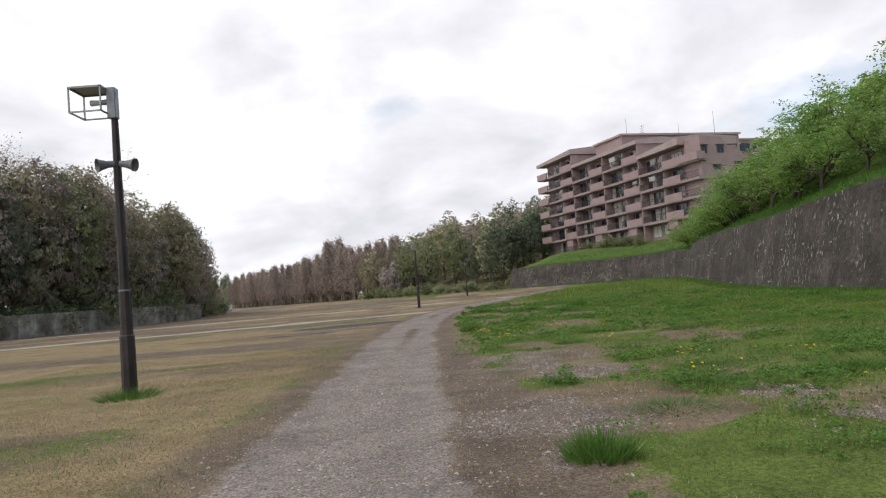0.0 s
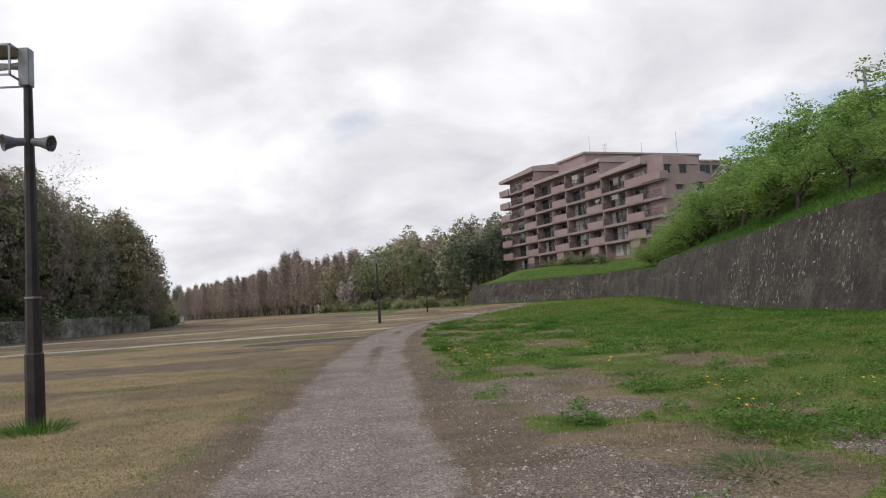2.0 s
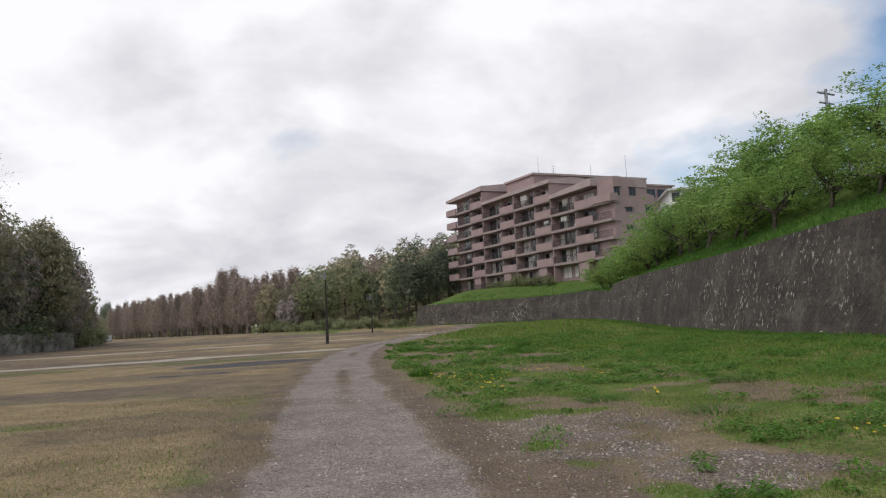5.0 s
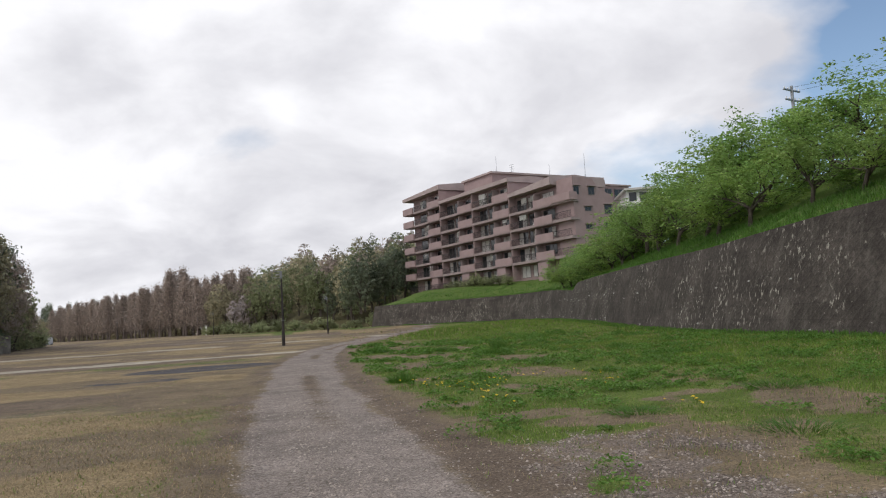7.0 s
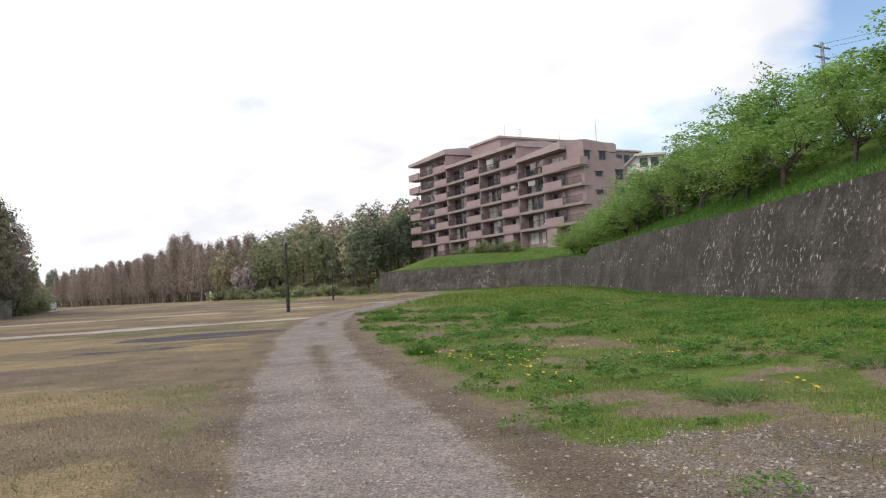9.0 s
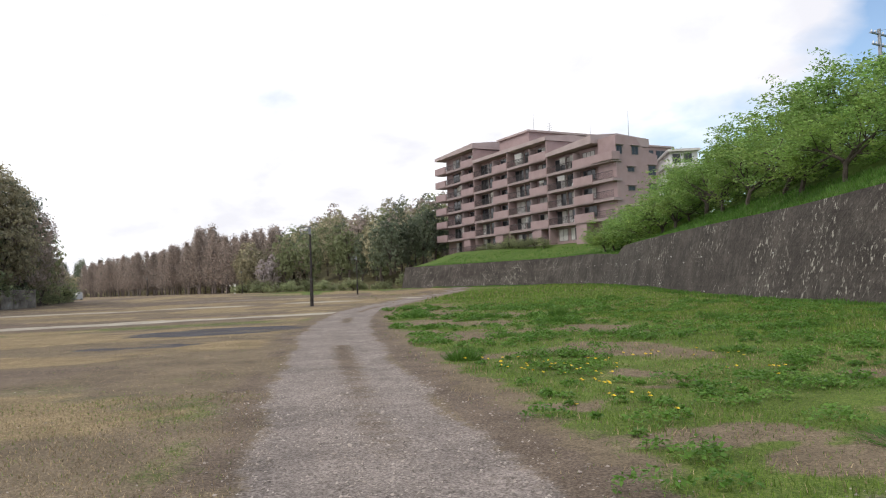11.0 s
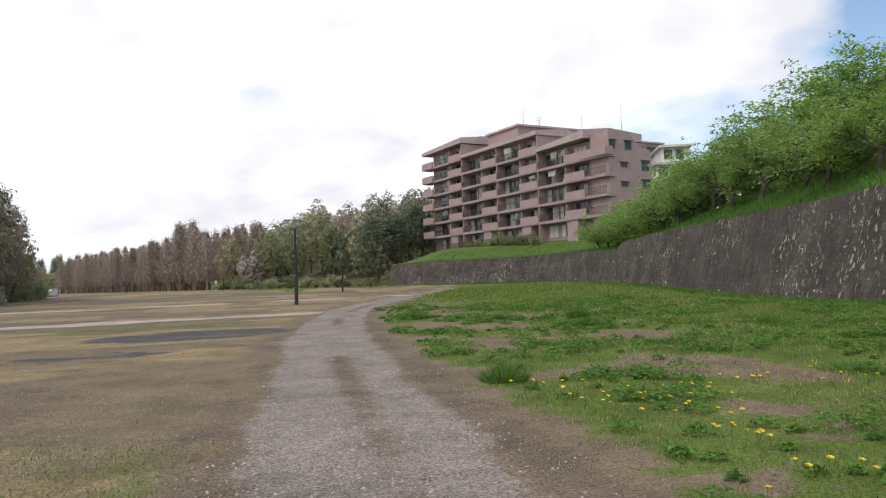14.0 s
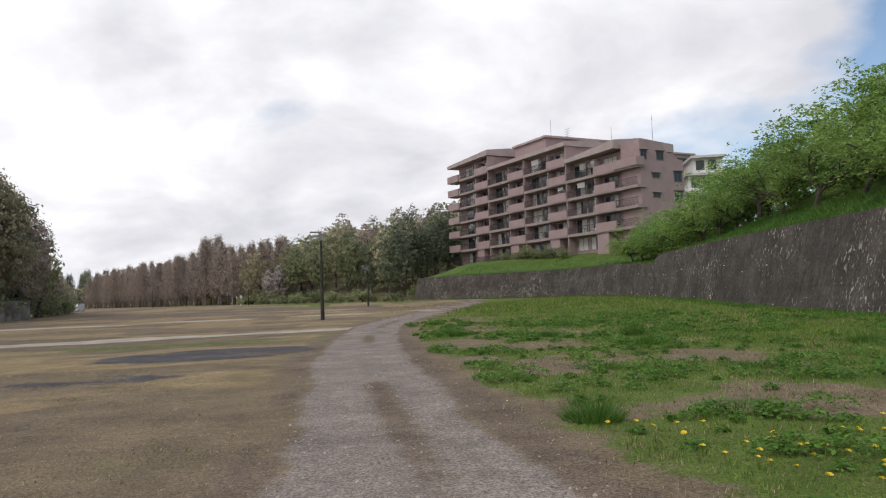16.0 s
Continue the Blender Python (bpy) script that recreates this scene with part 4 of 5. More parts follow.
def build_trees():
    rs = np.random.RandomState(7)
    # cherries along the bank
    for k, wy in enumerate(np.arange(19, 101, 4.1)):
        i = int(np.argmin(np.abs(WLINE[:, 1] - wy)))
        f = float(smooth01(np.array((wy - 72) / 28)))
        near = 0.86 + 0.16 * float(smooth01(np.array((wy - 36) / 20)))
        for row, (d, hgt) in enumerate(((2.9 - 0.8 * f, (4.5 - 0.6 * f) * near), (7.0 - 2.5 * f, (5.8 - 1.0 * f) * near))):
            x, y, z = bank_point(i, d + rand_in(rs, -0.5, 0.5))
            plant("cherry", (k + row) % 4, x, y + rand_in(rs, -0.8, 0.8), z - 0.1, hgt * rand_in(rs, 0.88, 1.15), rs.rand() * 6.28, "fresh green leafy cherry tree on the grassy bank", "cherry_tree", "cherries along the bank", False)
    for wy, d, hgt in ((86, 3.0, 5.0), (91, 2.2, 5.2), (96, 3.0, 5.2), (99.5, 2.0, 4.6)):
        i = int(np.argmin(np.abs(WLINE[:, 1] - wy)))
        x, y, z = bank_point(i, d)
        plant("cherry", i % 4, x, y, z - 0.1, hgt, rs.rand() * 6.28, "fresh green leafy cherry tree on the grassy bank", "cherry_tree", "cherries along the bank", False)
    # grove behind the concrete wall
    LAB = {"green": "broadleaf tree in young green leaf", "olive": "tree in olive brown spring bud", "dark": "dark evergreen broadleaf tree", "bare": "nearly bare spring tree with fine twigs", "brown": "brown twiggy tree not yet in leaf"}
    for k in range(20):
        y = 60 + 2.9 * k + rand_in(rs, -0.8, 0.8)
        kind = ("olive", "brown", "green", "olive", "brown", "dark", "olive")[k % 7]
        x = -43.5 + (y - 52) * 0.12 - 1.5 - rs.rand() * 3
        plant("near_" + kind, k % 2, x, y, 0.1, (19.5 - 0.12 * max(0, y - 90)) * rand_in(rs, 0.86, 1.08), rs.rand() * 6.28, LAB[kind] + " in the grove", "grove_tree", "grove trees")
    for k in range(20):
        u = (k + rs.rand()) / 20
        y = 58 + 56 * u
        kind = ("olive", "green", "dark", "brown", "olive")[k % 5]
        plant(kind, k % 3, -50 + 7 * u - 13 * rs.rand(), y, 0.2, 20.5 * rand_in(rs, 0.85, 1.05) - 3.0 * u, rs.rand() * 6.28, LAB[kind] + " in the grove", "grove_tree", "grove trees")
    for x, y, h in ((-50, 86, 26), (-53, 90, 27), (-56, 84, 26), (-51, 78, 25), (-47, 93, 23)):
        plant("bare", k % 3, x, y, 0.2, h, rs.rand() * 6.28, LAB["bare"] + " in the grove", "grove_tree", "grove trees")
    for k in range(15):
        y = 113 + 3.2 * k
        kind = ("olive", "brown", "green")[k % 3]
        plant("near_" + kind if k < 5 else kind, k % 2, -36.8 - 0.45 * k - rs.rand() * 2.5, y, 0.1, max(5.5, 16.5 - 0.8 * k) * rand_in(rs, 0.88, 1.06), rs.rand() * 6.28, LAB[kind] + " at the grove's end", "grove_tree", "grove trees")
    for k in range(26):
        y = 56 + 2.2 * k
        plant("bush", k % 2, -43.6 + (y - 52) * 0.12 - rs.rand() * 1.2, y, 0.2, rand_in(rs, 3.0, 5.0), rs.rand() * 6.28, "dark undergrowth shrub behind the concrete wall", "shrub", "grove shrubs")
    for k in range(14):
        plant("bush", k % 2, -36.6 - rs.rand() * 2 - 0.5 * k, 114 + 3.2 * k, 0.2, rand_in(rs, 2.2, 3.8), rs.rand() * 6.28, "dense green shrub at the grove's end", "shrub", "grove shrubs")
    for k in range(10):
        plant("dark", k % 3, -62 - 2.6 * k + rand_in(rs, -2, 2), 185 + 6 * k, 0.2, rand_in(rs, 9, 12), rs.rand() * 6.28, LAB["dark"] + " behind the grove", "grove_tree", "grove trees")
    # dawn redwoods in rows
    for k in range(96):
        u = k / 95
        x = -98 + 86 * u + rand_in(rs, -2, 2)
        y = 350 - 118 * u + (k % 3) * 7 + rand_in(rs, -2, 2)
        h = 14 + 6 * u + rand_in(rs, -1.3, 1.3) + (4.5 if 64 < k < 72 else 0)
        plant("cone", k % 3, x, y, 0.3, h, rs.rand() * 6.28, "tall bare brown conical redwood in a row", "redwood_tree", "redwood rows")
    # far dark firs and the hill
    for k in range(26):
        plant("fir", k % 2, -128 + 2.3 * k, 395 + rand_in(rs, -8, 8), 0.3, rand_in(rs, 16, 20), rs.rand() * 6.28, "distant dark conifer above the open field", "conifer_tree", "far conifers")
    for k in range(112):
        u = (k + rs.rand()) / 112
        x = -22 + 62 * u + rand_in(rs, -3, 3)
        dep = rs.rand()
        y = 232 - 62 * u + dep * 75
        z = 0.3 + 15 * dep * smooth01(np.array(0.35 + u)) + 2.5 * u
        h = rand_in(rs, 11, 15.5)
        kind = ("green", "olive", "olive", "brown", "green", "dark", "olive", "brown")[k % 8]
        plant(kind, k % 3, x, y, float(z), h, rs.rand() * 6.28, LAB[kind] + " on the hillside", "hill_tree", "hillside woods")
    for k in range(10):
        plant("dark", k % 3, 13 + 1.7 * k, 160 + 2.2 * k + rand_in(rs, -4, 4), 3 + 0.4 * k, rand_in(rs, 11, 13.5), rs.rand() * 6.28, "dark evergreen tree beside the apartment block", "hill_tree", "hillside woods")
    plant("green", 1, 27.5, 182, 5, 17, 1.0, "tall pale green tree behind the apartment block", "hill_tree", "hillside woods")
    for x, y, h in ((-14.0, 219, 9.5), (-11.4, 222, 11)):
        plant("blossom", 0, x, y, 0.3, h, 1.0, "cherry tree in pale blossom before the woods", "blossom_tree", "blossom trees")
    for k in range(26):
        u = (k + rs.rand()) / 26
        plant("bush", k % 2, -22 + 40 * u, 227 - 66 * u + rand_in(rs, -3, 3), 0.3, rand_in(rs, 0.9, 4.0), rs.rand() * 6.28, "shrub at the foot of the wooded hill", "shrub", "hill shrubs")


concrete_wall()
build_trees()


def far_woods():
    """The dim mass of wood behind the redwoods and the hill's back."""
    rs = np.random.RandomState(3)
    n = 9000
    u = rs.rand(n)
    x = -150 + 215 * u
    y = 420 - 150 * smooth01(u * 1.25) + rs.normal(0, 6, n)
    z = rs.rand(n) ** 1.3 * (9 + 16 * smooth01((u - 0.45) / 0.35)) * (0.75 + 0.5 * fbm(x, x * 0, 0.12, 41))
    q = leaf_quads(rs, np.stack([x, y, z], -1), 2, 1.2, 1.1, 0.8)
    tagged(new("far_woods", quads_mesh("far_woods", q, M["leaf_olive"])), "distant hazy mass of spring woods", "woods", kind="stuff")


far_woods()


# ---- hill under the woods ----
def build_hill():
    verts, faces = [], []
    nx, ny = 40, 14
    for j in range(ny):
        for i in range(nx):
            u, dep = i / (nx - 1) * 1.5 - 0.05, j / (ny - 1)
            x = -22 + 62 * u
            y = 228 - 62 * min(u, 1.0) + dep * 85
            z = 0.0 + 15 * dep * float(smooth01(np.array(0.35 + u))) + 2.5 * min(u, 1) * min(1, dep * 3)
            verts.append((x, y, z + noise.noise((x * 0.1, y * 0.1, 0)) * 0.5 * min(1, dep * 4) - 0.1))
    for j in range(ny - 1):
        for i in range(nx - 1):
            a = j * nx + i
            faces.append((a, a + 1, a + nx + 1, a + nx))
    tagged(mesh_object("hill", verts, faces, M["litter"], smooth=True), "wooded hillside ground", "hill", kind="structure")


build_hill()


# ---- utility pole, far white block, hedge and small things ----
def utility_pole(x, y, top, foot):
    p = thing("utility_pole", pose(x, y, foot, 0, 0, 20), "grey concrete utility pole with crossarms above the trees", "utility pole")
    h = top - foot
    part("pole", tube(bmesh.new(), (0, 0, -0.5), (0, 0, h), 0.19, 0.11, 10), M["galv"], p)
    for k, (dz, w) in enumerate(((0.35, 1.0), (1.1, 0.85), (2.2, 0.6))):
        part("crossarm", boxes((-w, -0.06, h - dz - 0.05, w, 0.06, h - dz + 0.05)), M["galv"], p)
        for s in (-0.9, -0.45, 0.45, 0.9):
            part("insulator", tube(bmesh.new(), (w * s, 0, h - dz + 0.05), (w * s, 0, h - dz + 0.22), 0.05, 0.03, 8), M["white"], p)
    part("transformer", tube(bmesh.new(), (0.3, 0.25, h - 3.6), (0.3, 0.25, h - 2.7), 0.25, 0.25, 12), M["galv"], p)
    return p


utility_pole(37.5, 56.6, 17.3, 8.5)


def wire(z, off):
    """A slack cable from the pole towards the east and the north."""
    pts = []
    for k in range(25):
        t = k / 24
        pts.append(Vector((37.5 + off + 26 * t, 56.6 - 46 * t, z - 1.6 * 4 * t * (1 - t) * 0.4)))
    bm = bmesh.new()
    for p, q in zip(pts, pts[1:]):
        tube(bm, p, q, 0.012, 0.012, 4, caps=False)
    c = thing("cable", Matrix(), "thin black overhead cable hung from the pole", "cable", "overhead cables")
    part("strand", bm, M["rail"], c)


for z, off in ((17.0, -0.8), (17.0, 0.8), (16.2, 0.6)):
    wire(z, off)


def white_block():
    """Stepped pale apartment block behind the mauve one."""
    b = thing("apartment_building", pose(60.0, 138, 8.7, 0, 0, -17), "pale cream stepped apartment block far behind", "building")
    for k in range(5):
        part("storey", boxes((k * 0.9, 0, k * 3.0, 8.5, 12, k * 3.0 + 2.6)), M["white"], b)
        part("floor_slab", boxes((k * 0.9 - 0.5, -1.2, k * 3.0 + 2.6, 8.8, 12.2, k * 3.0 + 3.0)), M["curtain"], b)
        for j in range(2):
            w = new("window")
            w.parent = b
            x0 = k * 0.9 + 0.5 + 2.0 * j
            part("pane", boxes((x0, -0.05, k * 3.0 + 0.6, x0 + 1.4, 0.03, k * 3.0 + 2.3)), M["glass"], w)
    return b


white_block()

HEDGE = [(-1.6, 20.5), (-1.6, 23.5), (-1.7, 26.5), (-1.8, 29.0), (-1.8, 30.5), (-1.9, 33.0), (-1.9, 35.5), (-2.0, 38.0), (-2.0, 40.5)]
for k, (off, s) in enumerate(HEDGE):
    p = Vector((26.05, 167.0, 0)) + BX * s + BY * off
    plant("bush", k % 2, p.x, p.y, 6.6, 1.9 if s != 30.5 else 3.0, k * 1.3, "dark clipped garden shrub before the apartment block", "shrub", "garden shrubs")


def laundry(s, lv, col, w=1.2, h=1.1):
    p = Vector((26.05, 167.0, 0)) + BX * s + BY * 0.45
    t = thing("laundry", Matrix.Translation((p.x, p.y, FLOORS[lv] + 2.2)) @ Matrix((BX, BY, Vector((0, 0, 1)))).transposed().to_4x4(), "pale washing hung out on a balcony", "laundry", "balcony washing")
    part("rod", tube(bmesh.new(), (-0.1, 0, 0), (w + 0.1, 0, 0), 0.02, 0.02, 6), M["galv"], t)
    bm = bmesh.new()
    n = 8
    vs = [[bm.verts.new((w * i / n, 0.05 * math.sin(i * 1.9 + j) * j, -h * j / 3)) for i in range(n + 1)] for j in range(4)]
    for j in range(3):
        for i in range(n):
            bm.faces.new((vs[j][i], vs[j + 1][i], vs[j + 1][i + 1], vs[j][i + 1]))
    bmesh.ops.solidify(bm, geom=bm.faces, thickness=0.015)
    part("sheet", bm, M[col], t)


for s, lv, col, w, h in ((29.2, 5, "white", 2.2, 1.5), (41.5, 3, "white", 2.0, 0.8), (8.6, 4, "curtain", 1.2, 1.0), (9.3, 1, "white", 1.0, 1.4), (20.8, 3, "curtain", 0.8, 1.2), (42.3, 4, "curtain", 1.6, 1.2), (7.2, 2, "curtain", 1.0, 1.0), (36.4, 3, "white", 1.6, 0.5), (45.0, 4, "curtain", 0.9, 1.0), (31.9, 1, "curtain", 0.9, 1.1)):
    laundry(s, lv, col, w, h)


def marker_post(x, y, h, label):
    t = thing("marker_post", pose(x, y, float(ground_z(x, y))), label, "post", "field posts")
    part("shaft", boxes((-0.28, -0.28, -0.1, 0.28, 0.28, h), bevel=0.04), M["white"], t)
    part("cap", boxes((-0.34, -0.34, h, 0.34, 0.34, h + 0.12), bevel=0.03), M["white"], t)


marker_post(-22.5, 232, 2.6, "small white square post at the field's edge")


def low_rail(x, y, n):
    t = thing("low_fence", pose(x, y, float(ground_z(x, y))), "low grey rail fence at the field's edge", "fence")
    for k in range(n):
        part("post", boxes((k * 1.5 - 0.06, -0.06, -0.1, k * 1.5 + 0.06, 0.06, 1.15)), M["concrete"], t)
    for z in (0.55, 1.05):
        part("rail", boxes((0, -0.045, z - 0.05, (n - 1) * 1.5, 0.045, z + 0.05)), M["concrete"], t)


low_rail(-19.5, 226, 5)


def parked_van(x, y, turn):
    v = thing("van", pose(x, y, 0.05, 0, 0, turn), "small white van parked by the far trees", "car")
    bm = bmesh.new()
    prof = [(-1.7, 0.35), (-1.7, 1.75), (-1.5, 1.9), (0.9, 1.9), (1.35, 1.15), (1.75, 1.0), (1.75, 0.35)]
    a = [bm.verts.new((x_, -0.8, z_)) for x_, z_ in prof]
    c = [bm.verts.new((x_, 0.8, z_)) for x_, z_ in prof]
    bm.faces.new(a)
    bm.faces.new(c[::-1])
    for i in range(len(prof)):
        j = (i + 1) % len(prof)
        bm.faces.new((a[j], a[i], c[i], c[j]))
    bmesh.ops.recalc_face_normals(bm, faces=bm.faces)
    bmesh.ops.bevel(bm, geom=list(bm.edges), offset=0.06, segments=2, affect="EDGES")
    part("body", bm, M["white"], v)
    part("side_window", boxes((-1.4, -0.81, 1.15, 0.9, -0.79, 1.7)), M["glass"], v)
    bm = bmesh.new()
    for o in (0.0, 0.02):
        [bm.verts.new((x_ + o, y_, z_ + 0.6 * o)) for x_, y_, z_ in ((0.98, -0.66, 1.79), (0.98, 0.66, 1.79), (1.31, 0.7, 1.24), (1.31, -0.7, 1.24))]
    bm.verts.ensure_lookup_table()
    for q in ((0, 1, 2, 3), (7, 6, 5, 4), (0, 4, 5, 1), (1, 5, 6, 2), (2, 6, 7, 3), (3, 7, 4, 0)):
        bm.faces.new([bm.verts[k] for k in q])
    part("windscreen", bm, M["glass"], v)
    for wy in (-0.55, 0.55):
        part("headlight", boxes((1.74, wy - 0.13, 0.72, 1.78, wy + 0.13, 0.88), bevel=0.01), M["clear"], v)
    part("bumper", boxes((1.72, -0.78, 0.32, 1.84, 0.78, 0.52), bevel=0.03), M["horn"], v)
    for wx in (-1.1, 1.15):
        for wy in (-0.72, 0.72):
            w = new("wheel")
            w.parent = v
            part("tyre", tube(bmesh.new(), (wx, wy - 0.09, 0.3), (wx, wy + 0.09, 0.3), 0.3, 0.3, 16), M["rail"], w)
            part("rim", tube(bmesh.new(), (wx, wy - 0.1, 0.3), (wx, wy + 0.1, 0.3), 0.17, 0.17, 12), M["galv"], w)


parked_van(-52.5, 190, -98)


# ---- grass, stones and flowers ----
def blades(rs, x, y, h, w, lean=0.5, z0=None):
    """One bent blade (two triangles' worth: a tapering triangle) at each place."""
    n = len(x)
    z = ground_z(x, y) - 0.01 if z0 is None else z0
    a = rs.rand(n) * 2 * np.pi
    t = rs.rand(n) * 2 * np.pi
    l = lean * h * rs.rand(n)
    c = np.empty((n, 3, 3))
    c[:, 0] = np.stack([x - np.cos(a) * w, y - np.sin(a) * w, z], -1)
    c[:, 1] = np.stack([x + np.cos(a) * w, y + np.sin(a) * w, z], -1)
    c[:, 2] = np.stack([x + np.cos(t) * l, y + np.sin(t) * l, z + h], -1)
    return c


def scatter(rs, n, x0, x1, y0, y1):
    return x0 + (x1 - x0) * rs.rand(n), y0 + (y1 - y0) * rs.rand(n)


def build_grass():
    rs = np.random.RandomState(21)
    green, dry = [], []
    for n, x0, x1, y0, y1, hh, ww in ((210000, 1.4, 15, 5, 24, 0.034, 0.005), (95000, 1.4, 18, 24, 42, 0.04, 0.008), (36000, 2, 24, 42, 66, 0.05, 0.015), (16000, 5, 32, 66, 112, 0.08, 0.04)):
        x, y = scatter(rs, n, x0, x1, y0, y1)
        road, gravel, g, dirt, sand, asph = masks(x, y)
        ok = (rs.rand(n) < g ** 1.3 * 0.9 + 0.14 * smooth01((fbm(x, y, 2.2, 38) - 0.42) / 0.1) + 0.3 * smooth01((x - road_x(y) - 2) / 0.6) * (1 - gravel)) & (road < 0.3) & (x < wall_x(y) + 0.1)
        x, y, g = x[ok], y[ok], g[ok]
        h = hh * (0.5 + rs.rand(len(x))) * (0.3 + 1.6 * fbm(x, y, 0.8, 31)) * (1 + 0.9 * smooth01((x - 7) / 4))
        c = blades(rs, x, y, h, ww * (0.7 + 0.6 * rs.rand(len(x))), 0.9)
        yellow = rs.rand(len(x)) < 0.06 + 0.35 * smooth01((fbm(x, y, 0.3, 33) - 0.52) / 0.15) * (1 - 0.7 * smooth01((x - 7) / 4)) + 0.5 * (1 - g)
        green.append(c[~yellow])
        dry.append(c[yellow])
    for n, x0, x1, y0, y1, hh, ww in ((150000, -9.5, -0.6, 5, 24, 0.03, 0.005), (50000, -16, -0.6, 24, 46, 0.022, 0.008)):
        x, y = scatter(rs, n, x0, x1, y0, y1)
        road, gravel, g, dirt, sand, asph = masks(x, y)
        ok = (rs.rand(n) < (1 - 0.85 * dirt) * (1 - asph) * (1 - sand)) & (road < 0.25)
        x, y, g = x[ok], y[ok], g[ok]
        h = hh * (0.4 + rs.rand(len(x))) * (0.6 + 0.9 * fbm(x, y, 0.8, 32))
        c = blades(rs, x, y, h, ww * (0.7 + 0.6 * rs.rand(len(x))), 1.4)
        isg = rs.rand(len(x)) < 0.12 + 0.75 * g
        green.append(c[isg])
        dry.append(c[~isg])
    tagged(new("meadow_grass", quads_mesh("meadow_grass", np.concatenate(green), M["grass"], 3)), "short green meadow grass beside the gravel track", "grass", kind="stuff")
    tagged(new("dry_grass", quads_mesh("dry_grass", np.concatenate(dry), M["grass_dry"], 3)), "straw-coloured dry grass on the field", "grass", kind="stuff")
    # low leafy weed clumps all over the meadow
    n = 3900
    x, y = scatter(rs, n, 1.8, 17, 5.5, 56)
    nx, ny = scatter(rs, 700, 2.0, 8.5, 5.5, 15)
    x, y, n = np.r_[x, nx], np.r_[y, ny], n + 700
    g = masks(x, y)[2]
    thick = smooth01((fbm(x, y, 0.55, 35) - 0.45 + 0.07 * smooth01((15 - y) / 4)) / 0.12)
    ok = (rs.rand(n) < g * (0.10 + 0.90 * thick)) & (x < wall_x(y) - 0.8)
    cl = []
    for cx, cy in zip(x[ok], y[ok]):
        r = 0.06 + 0.28 * rs.rand() ** 2
        k = int(24 + 400 * r)
        ang, rad = rs.rand(k) * 6.283, r * np.sqrt(rs.rand(k)) * (0.75 + 0.35 * rs.rand(k))
        px, py = cx + np.cos(ang) * rad * 1.2, cy + np.sin(ang) * rad
        h = (0.03 + 0.5 * r) * (1 - 0.75 * (rad / r) ** 2).clip(0.1) * (0.55 + 0.6 * rs.rand(k))
        cl.append(leaf_quads(rs, np.stack([px, py, ground_z(px, py) + h], -1), 1, 0.008, 0.0135 + 0.032 * min(1.0, cy / 50), 0.6))
    tagged(new("meadow_weed", quads_mesh("meadow_weed", np.concatenate(cl), M["weed"])), "low dark green leafy weeds in the meadow", "weed", kind="stuff")
    # grass on the bank edge, its darker blade colour standing for the trees' shade
    bx = []
    for i in range(len(WLINE)):
        wy = WLINE[i, 1]
        if not 15 < wy < 140:
            continue
        k = 260 if wy < 75 else 120
        for _ in range(1):
            d = rs.rand(k) * (3.2 if wy < 75 else 9)
            al = rs.rand(k) - 0.5
            H = TOPZ[i] - (float(ground_z(*WLINE[i])) - 0.5)
            px = WLINE[i, 0] + NRM[i, 0] * (BATTER * H + 0.3 + d) + TAN[i, 0] * al * 0.8
            py = WLINE[i, 1] + NRM[i, 1] * (BATTER * H + 0.3 + d) + TAN[i, 1] * al * 0.8
            pz = TOPZ[i] + 0.0 + bank_profile(d, wy)
            bx.append(blades(rs, px, py, 0.12 + 0.2 * rs.rand(k), 0.02 + 0.02 * rs.rand(k), 0.9, pz))
    tagged(new("bank_grass", quads_mesh("bank_grass", np.concatenate(bx), M["grass_dark"], 3)), "green grass along the top of the retaining wall", "grass", kind="stuff")
    # rank grass at the foot of the wall
    i = rs.randint(0, len(WLINE), 26000)
    i = i[(WLINE[i, 1] > 20) & (WLINE[i, 1] < 135)]
    off = -rs.rand(len(i)) ** 2 * 1.2 - 0.02
    px = WLINE[i, 0] + NRM[i, 0] * off + TAN[i, 0] * (rs.rand(len(i)) - 0.5) * 0.8
    py = WLINE[i, 1] + NRM[i, 1] * off + TAN[i, 1] * (rs.rand(len(i)) - 0.5) * 0.8
    h = (0.06 + 0.16 * rs.rand(len(i))) * (0.4 + fbm(px, py, 0.5, 36))
    tagged(new("wall_foot_grass", quads_mesh("wall_foot_grass", blades(rs, px, py, h, 0.02 + 0.015 * rs.rand(len(i)), 0.6), M["grass_dark"], 3)), "rank grass along the wall's foot", "grass", kind="stuff")


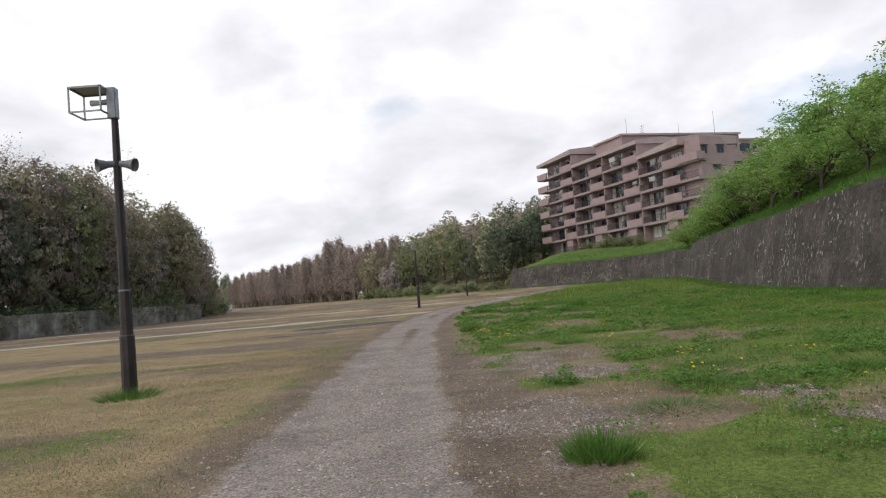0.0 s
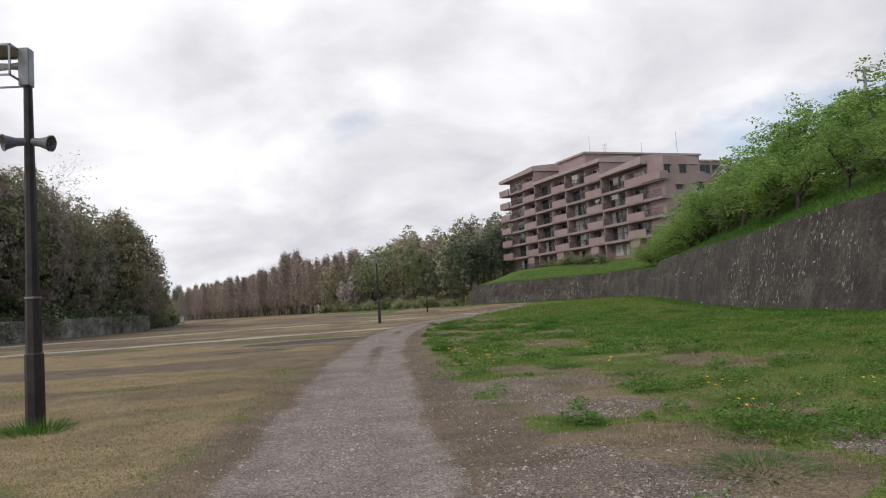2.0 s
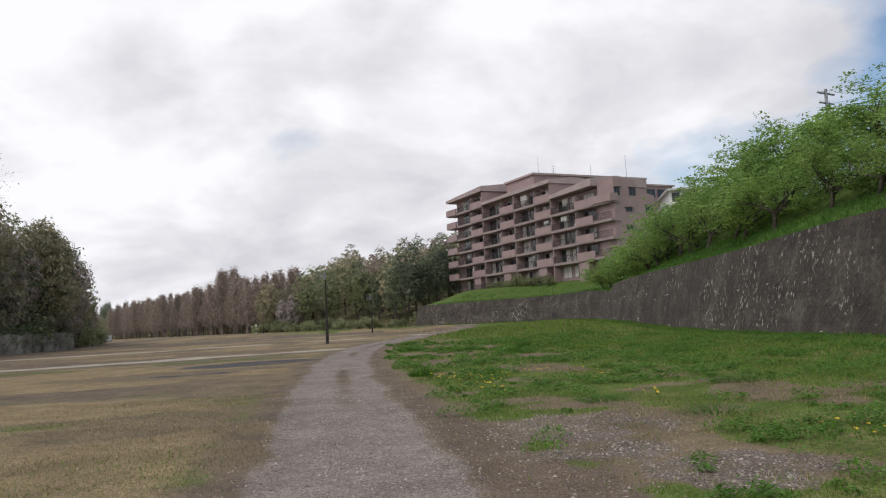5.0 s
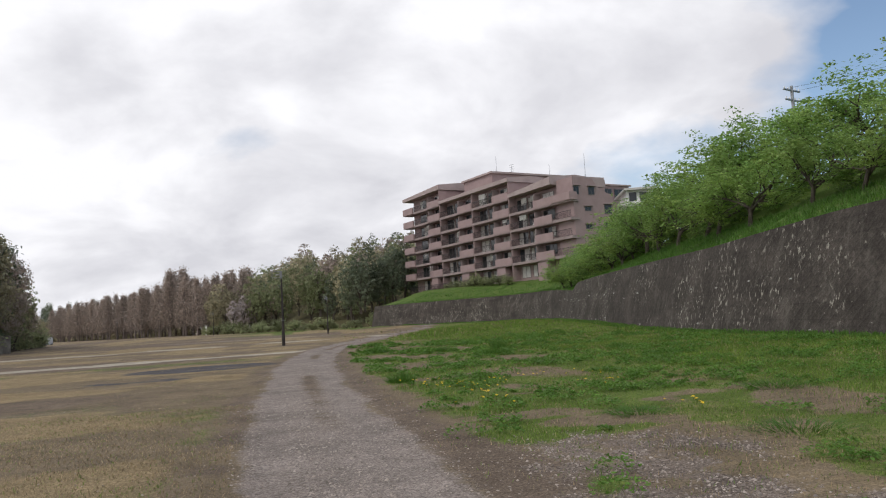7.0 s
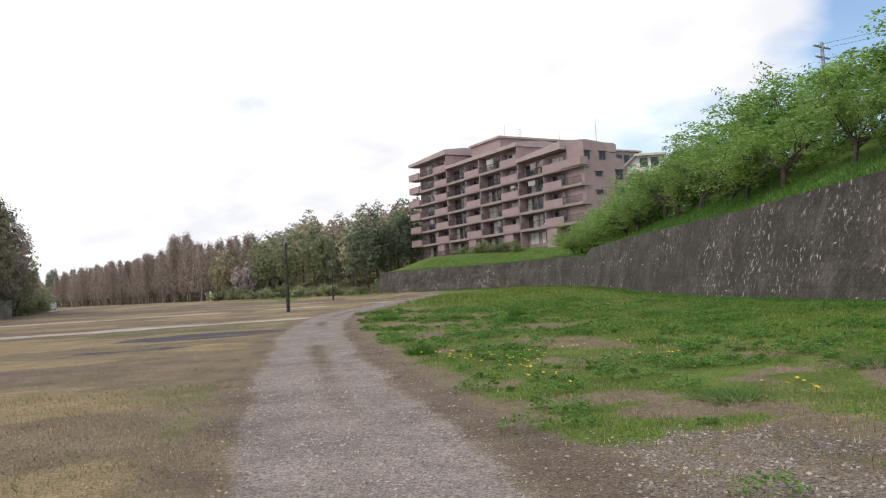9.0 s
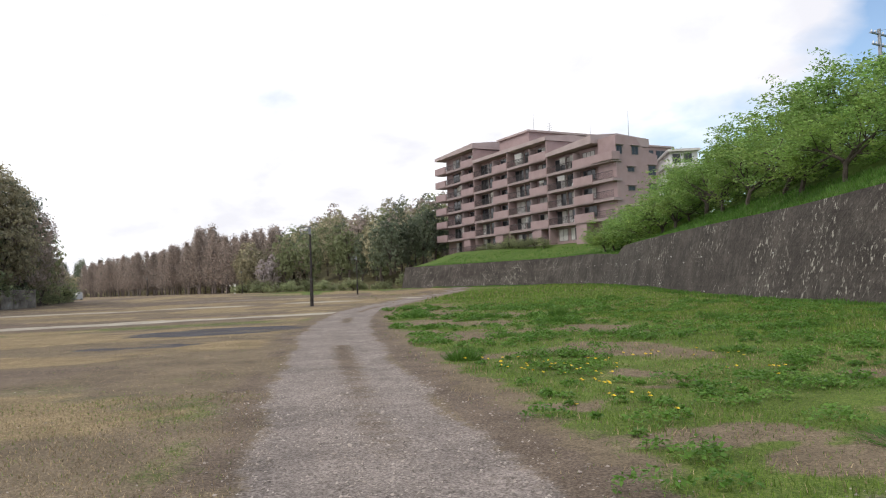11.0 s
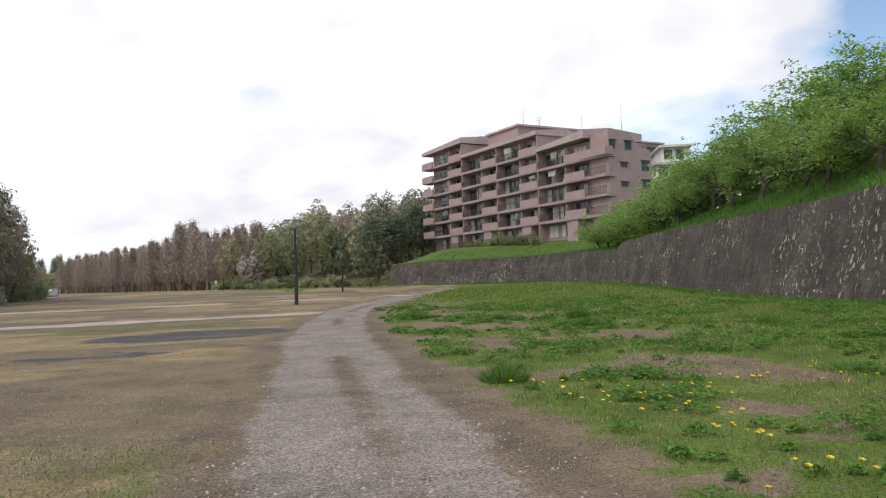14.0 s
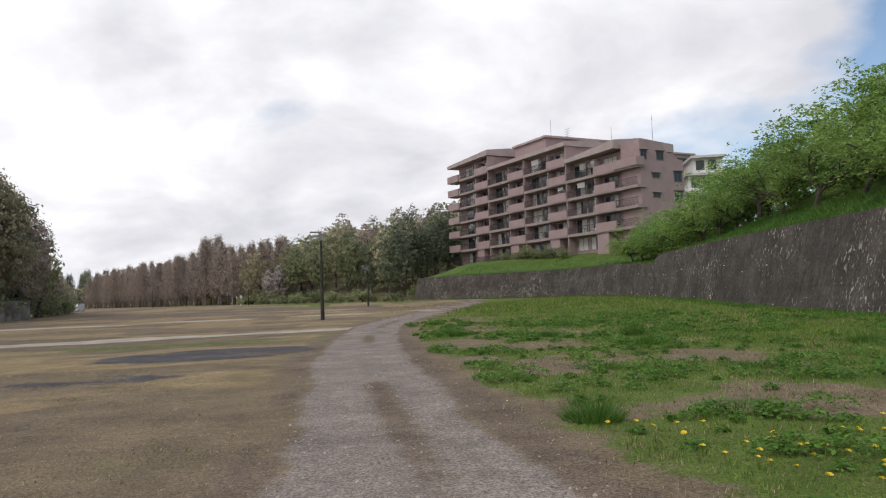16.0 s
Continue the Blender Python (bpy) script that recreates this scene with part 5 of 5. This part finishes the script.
TUFTS = [(2.62, 7.55, 0.36, 0.30), (3.9, 9.6, 0.45, 0.16), (-4.25, 14.75, 0.62, 0.27), (2.32, 26.45, 0.38, 0.30), (4.2, 26.6, 0.42, 0.18), (11.2, 33.3, 0.5, 0.3), (8.5, 39.5, 0.4, 0.5), (7.2, 35.7, 0.4, 0.3), (3.65, 43.0, 0.5, 0.4), (6.4, 40.7, 0.45, 0.3), (7.0, 25.5, 0.4, 0.22), (4.3, 31.2, 0.4, 0.25), (5.4, 12.6, 0.5, 0.22), (4.7, 10.9, 0.55, 0.2), (11.3, 29.0, 0.45, 0.25), (6.6, 30.4, 0.4, 0.22), (6.9, 11.3, 0.45, 0.24), (5.8, 21.5, 0.5, 0.22), (7.6, 20.0, 0.5, 0.25), (4.4, 18.6, 0.4, 0.2), (5.2, 16.4, 0.5, 0.2)]


def build_tufts():
    rs = np.random.RandomState(5)
    for x, y, r, h in TUFTS:
        low = h < 0.26
        r, h = r * (1.0 if low else 0.75), h * (0.6 if low else 1.05)
        z = float(ground_z(x, y))
        k = 520
        ang, rad = rs.rand(k) * 6.283, r * np.sqrt(rs.rand(k))
        px, py = np.cos(ang) * rad, np.sin(ang) * rad
        hh = h * (1 - 0.55 * (rad / r) ** 2) * (0.55 + 0.6 * rs.rand(k))
        ca = blades(rs, px, py, hh, 0.005 + 0.005 * rs.rand(k), 1.3 if low else 0.75, np.full(k, -0.015))
        ca[:, 2, 0] += px * 0.6
        ca[:, 2, 1] += py * 0.6
        t = tagged(new("grass_tuft", quads_mesh("grass_tuft", ca, M["grass_dark"], 3)), "tall dark green grass tuft in the meadow" if x > 0 else "green grass tuft round the lamp post's foot", "grass tuft", "grass tufts")
        t.matrix_world = pose(x, y, z)


def build_stones():
    rs = np.random.RandomState(9)
    out = []
    oct_v = np.array([(1, 0, 0), (0, 1, 0), (-1, 0, 0), (0, -1, 0), (0, 0, 1), (0, 0, -1)], float)
    faces = [(0, 1, 4), (1, 2, 4), (2, 3, 4), (3, 0, 4)]
    for n, x0, x1, y0, y1, s in ((110000, -1.6, 6.5, 5, 24, 0.0095), (30000, -1.8, 6.5, 24, 38, 0.010), (1500, -9, -1.2, 6, 26, 0.009), (18000, -1.3, 6.5, 5, 24, 0.0135)):
        x, y = scatter(rs, n, x0, x1, y0, y1)
        road, gravel, g, dirt, sand, asph = masks(x, y)
        dx = np.abs(np.abs(x - road_x(y)) - 0.62)
        share = np.maximum(road * (0.25 + 0.65 * smooth01((dx - 0.1) / 0.25)), np.maximum(gravel, 0.14 * dirt * (x < road_x(y) + 2.5))) if x0 > -5 else np.full(n, 1.0)
        ok = rs.rand(n) < share
        x, y = x[ok], y[ok]
        m = len(x)
        size = s * (0.4 + 1.3 * rs.rand(m) ** 2.5)
        sc = size[:, None] * (0.7 + 0.7 * rs.rand(m, 3)) * (1, 1, 0.7)
        a = rs.rand(m) * 6.283
        v = oct_v[None] * sc[:, None] + rs.normal(0, 0.18, (m, 6, 3)) * size[:, None, None]
        ca, sa = np.cos(a)[:, None], np.sin(a)[:, None]
        vx, vy = v[..., 0] * ca - v[..., 1] * sa, v[..., 0] * sa + v[..., 1] * ca
        w = np.stack([vx + x[:, None], vy + y[:, None], v[..., 2] + ground_z(x, y)[:, None] + size[:, None] * 0.12], -1)
        out.append(w)
    w = np.concatenate(out)
    me = bpy.data.meshes.new("gravel_stones")
    f = (np.arange(len(w))[:, None, None] * 6 + np.array(faces)[None]).reshape(-1, 3)
    me.vertices.add(len(w) * 6)
    me.vertices.foreach_set("co", w.astype(np.float32).ravel())
    me.loops.add(f.size)
    me.loops.foreach_set("vertex_index", f.astype(np.int32).ravel())
    me.polygons.add(len(f))
    me.polygons.foreach_set("loop_start", np.arange(0, f.size, 3, dtype=np.int32))
    me.update(calc_edges=True)
    me.materials.append(M["stone"])
    tagged(new("gravel", me), "loose grey crushed stone on the track", "gravel", kind="stuff")


def build_dandelions():
    rs = np.random.RandomState(14)
    d = thing("dandelion", Matrix(), "yellow flowering dandelion in the meadow", "flower", "dandelions")
    part("stem", tube(bmesh.new(), (0, 0, -0.01), (0.01, 0, 0.10), 0.003, 0.003, 5), M["grass"], d)
    bm = bmesh.new()
    for ring, (n, r, up) in enumerate(((12, 0.028, 0.004), (9, 0.018, 0.012))):
        for k in range(n):
            a, b = 6.283 * k / n, 6.283 * (k + 0.75) / n
            bm.faces.new([bm.verts.new(v) for v in ((0.01, 0, 0.10 + 0.004 * ring), (0.01 + r * math.cos(a), r * math.sin(a), 0.10 + up), (0.01 + r * math.cos(b), r * math.sin(b), 0.102 + up))])
    part("petals", bm, M["yellow"], d)
    spots = [(3.1, 23.2), (3.3, 22.6), (2.9, 23.9), (3.4, 24.5), (4.1, 24.2), (5.0, 25.2), (2.5, 25.6), (5.6, 22.8), (6.1, 24.8), (3.2, 20.9), (5.2, 18.7), (5.6, 14.2), (7.2, 13.4), (5.3, 11.8), (6.8, 9.9)]
    first = True
    for cx, cy in spots:
        for _ in range(7):
            x, y = cx + rs.normal(0, 0.28), cy + rs.normal(0, 0.35)
            m = pose(x, y, float(ground_z(x, y)), rs.normal(0, 8), rs.normal(0, 8), rs.rand() * 360)
            if first:
                d.matrix_world = m
                first = False
            else:
                copy_thing(d, m)


build_grass()
build_tufts()
build_stones()
build_dandelions()
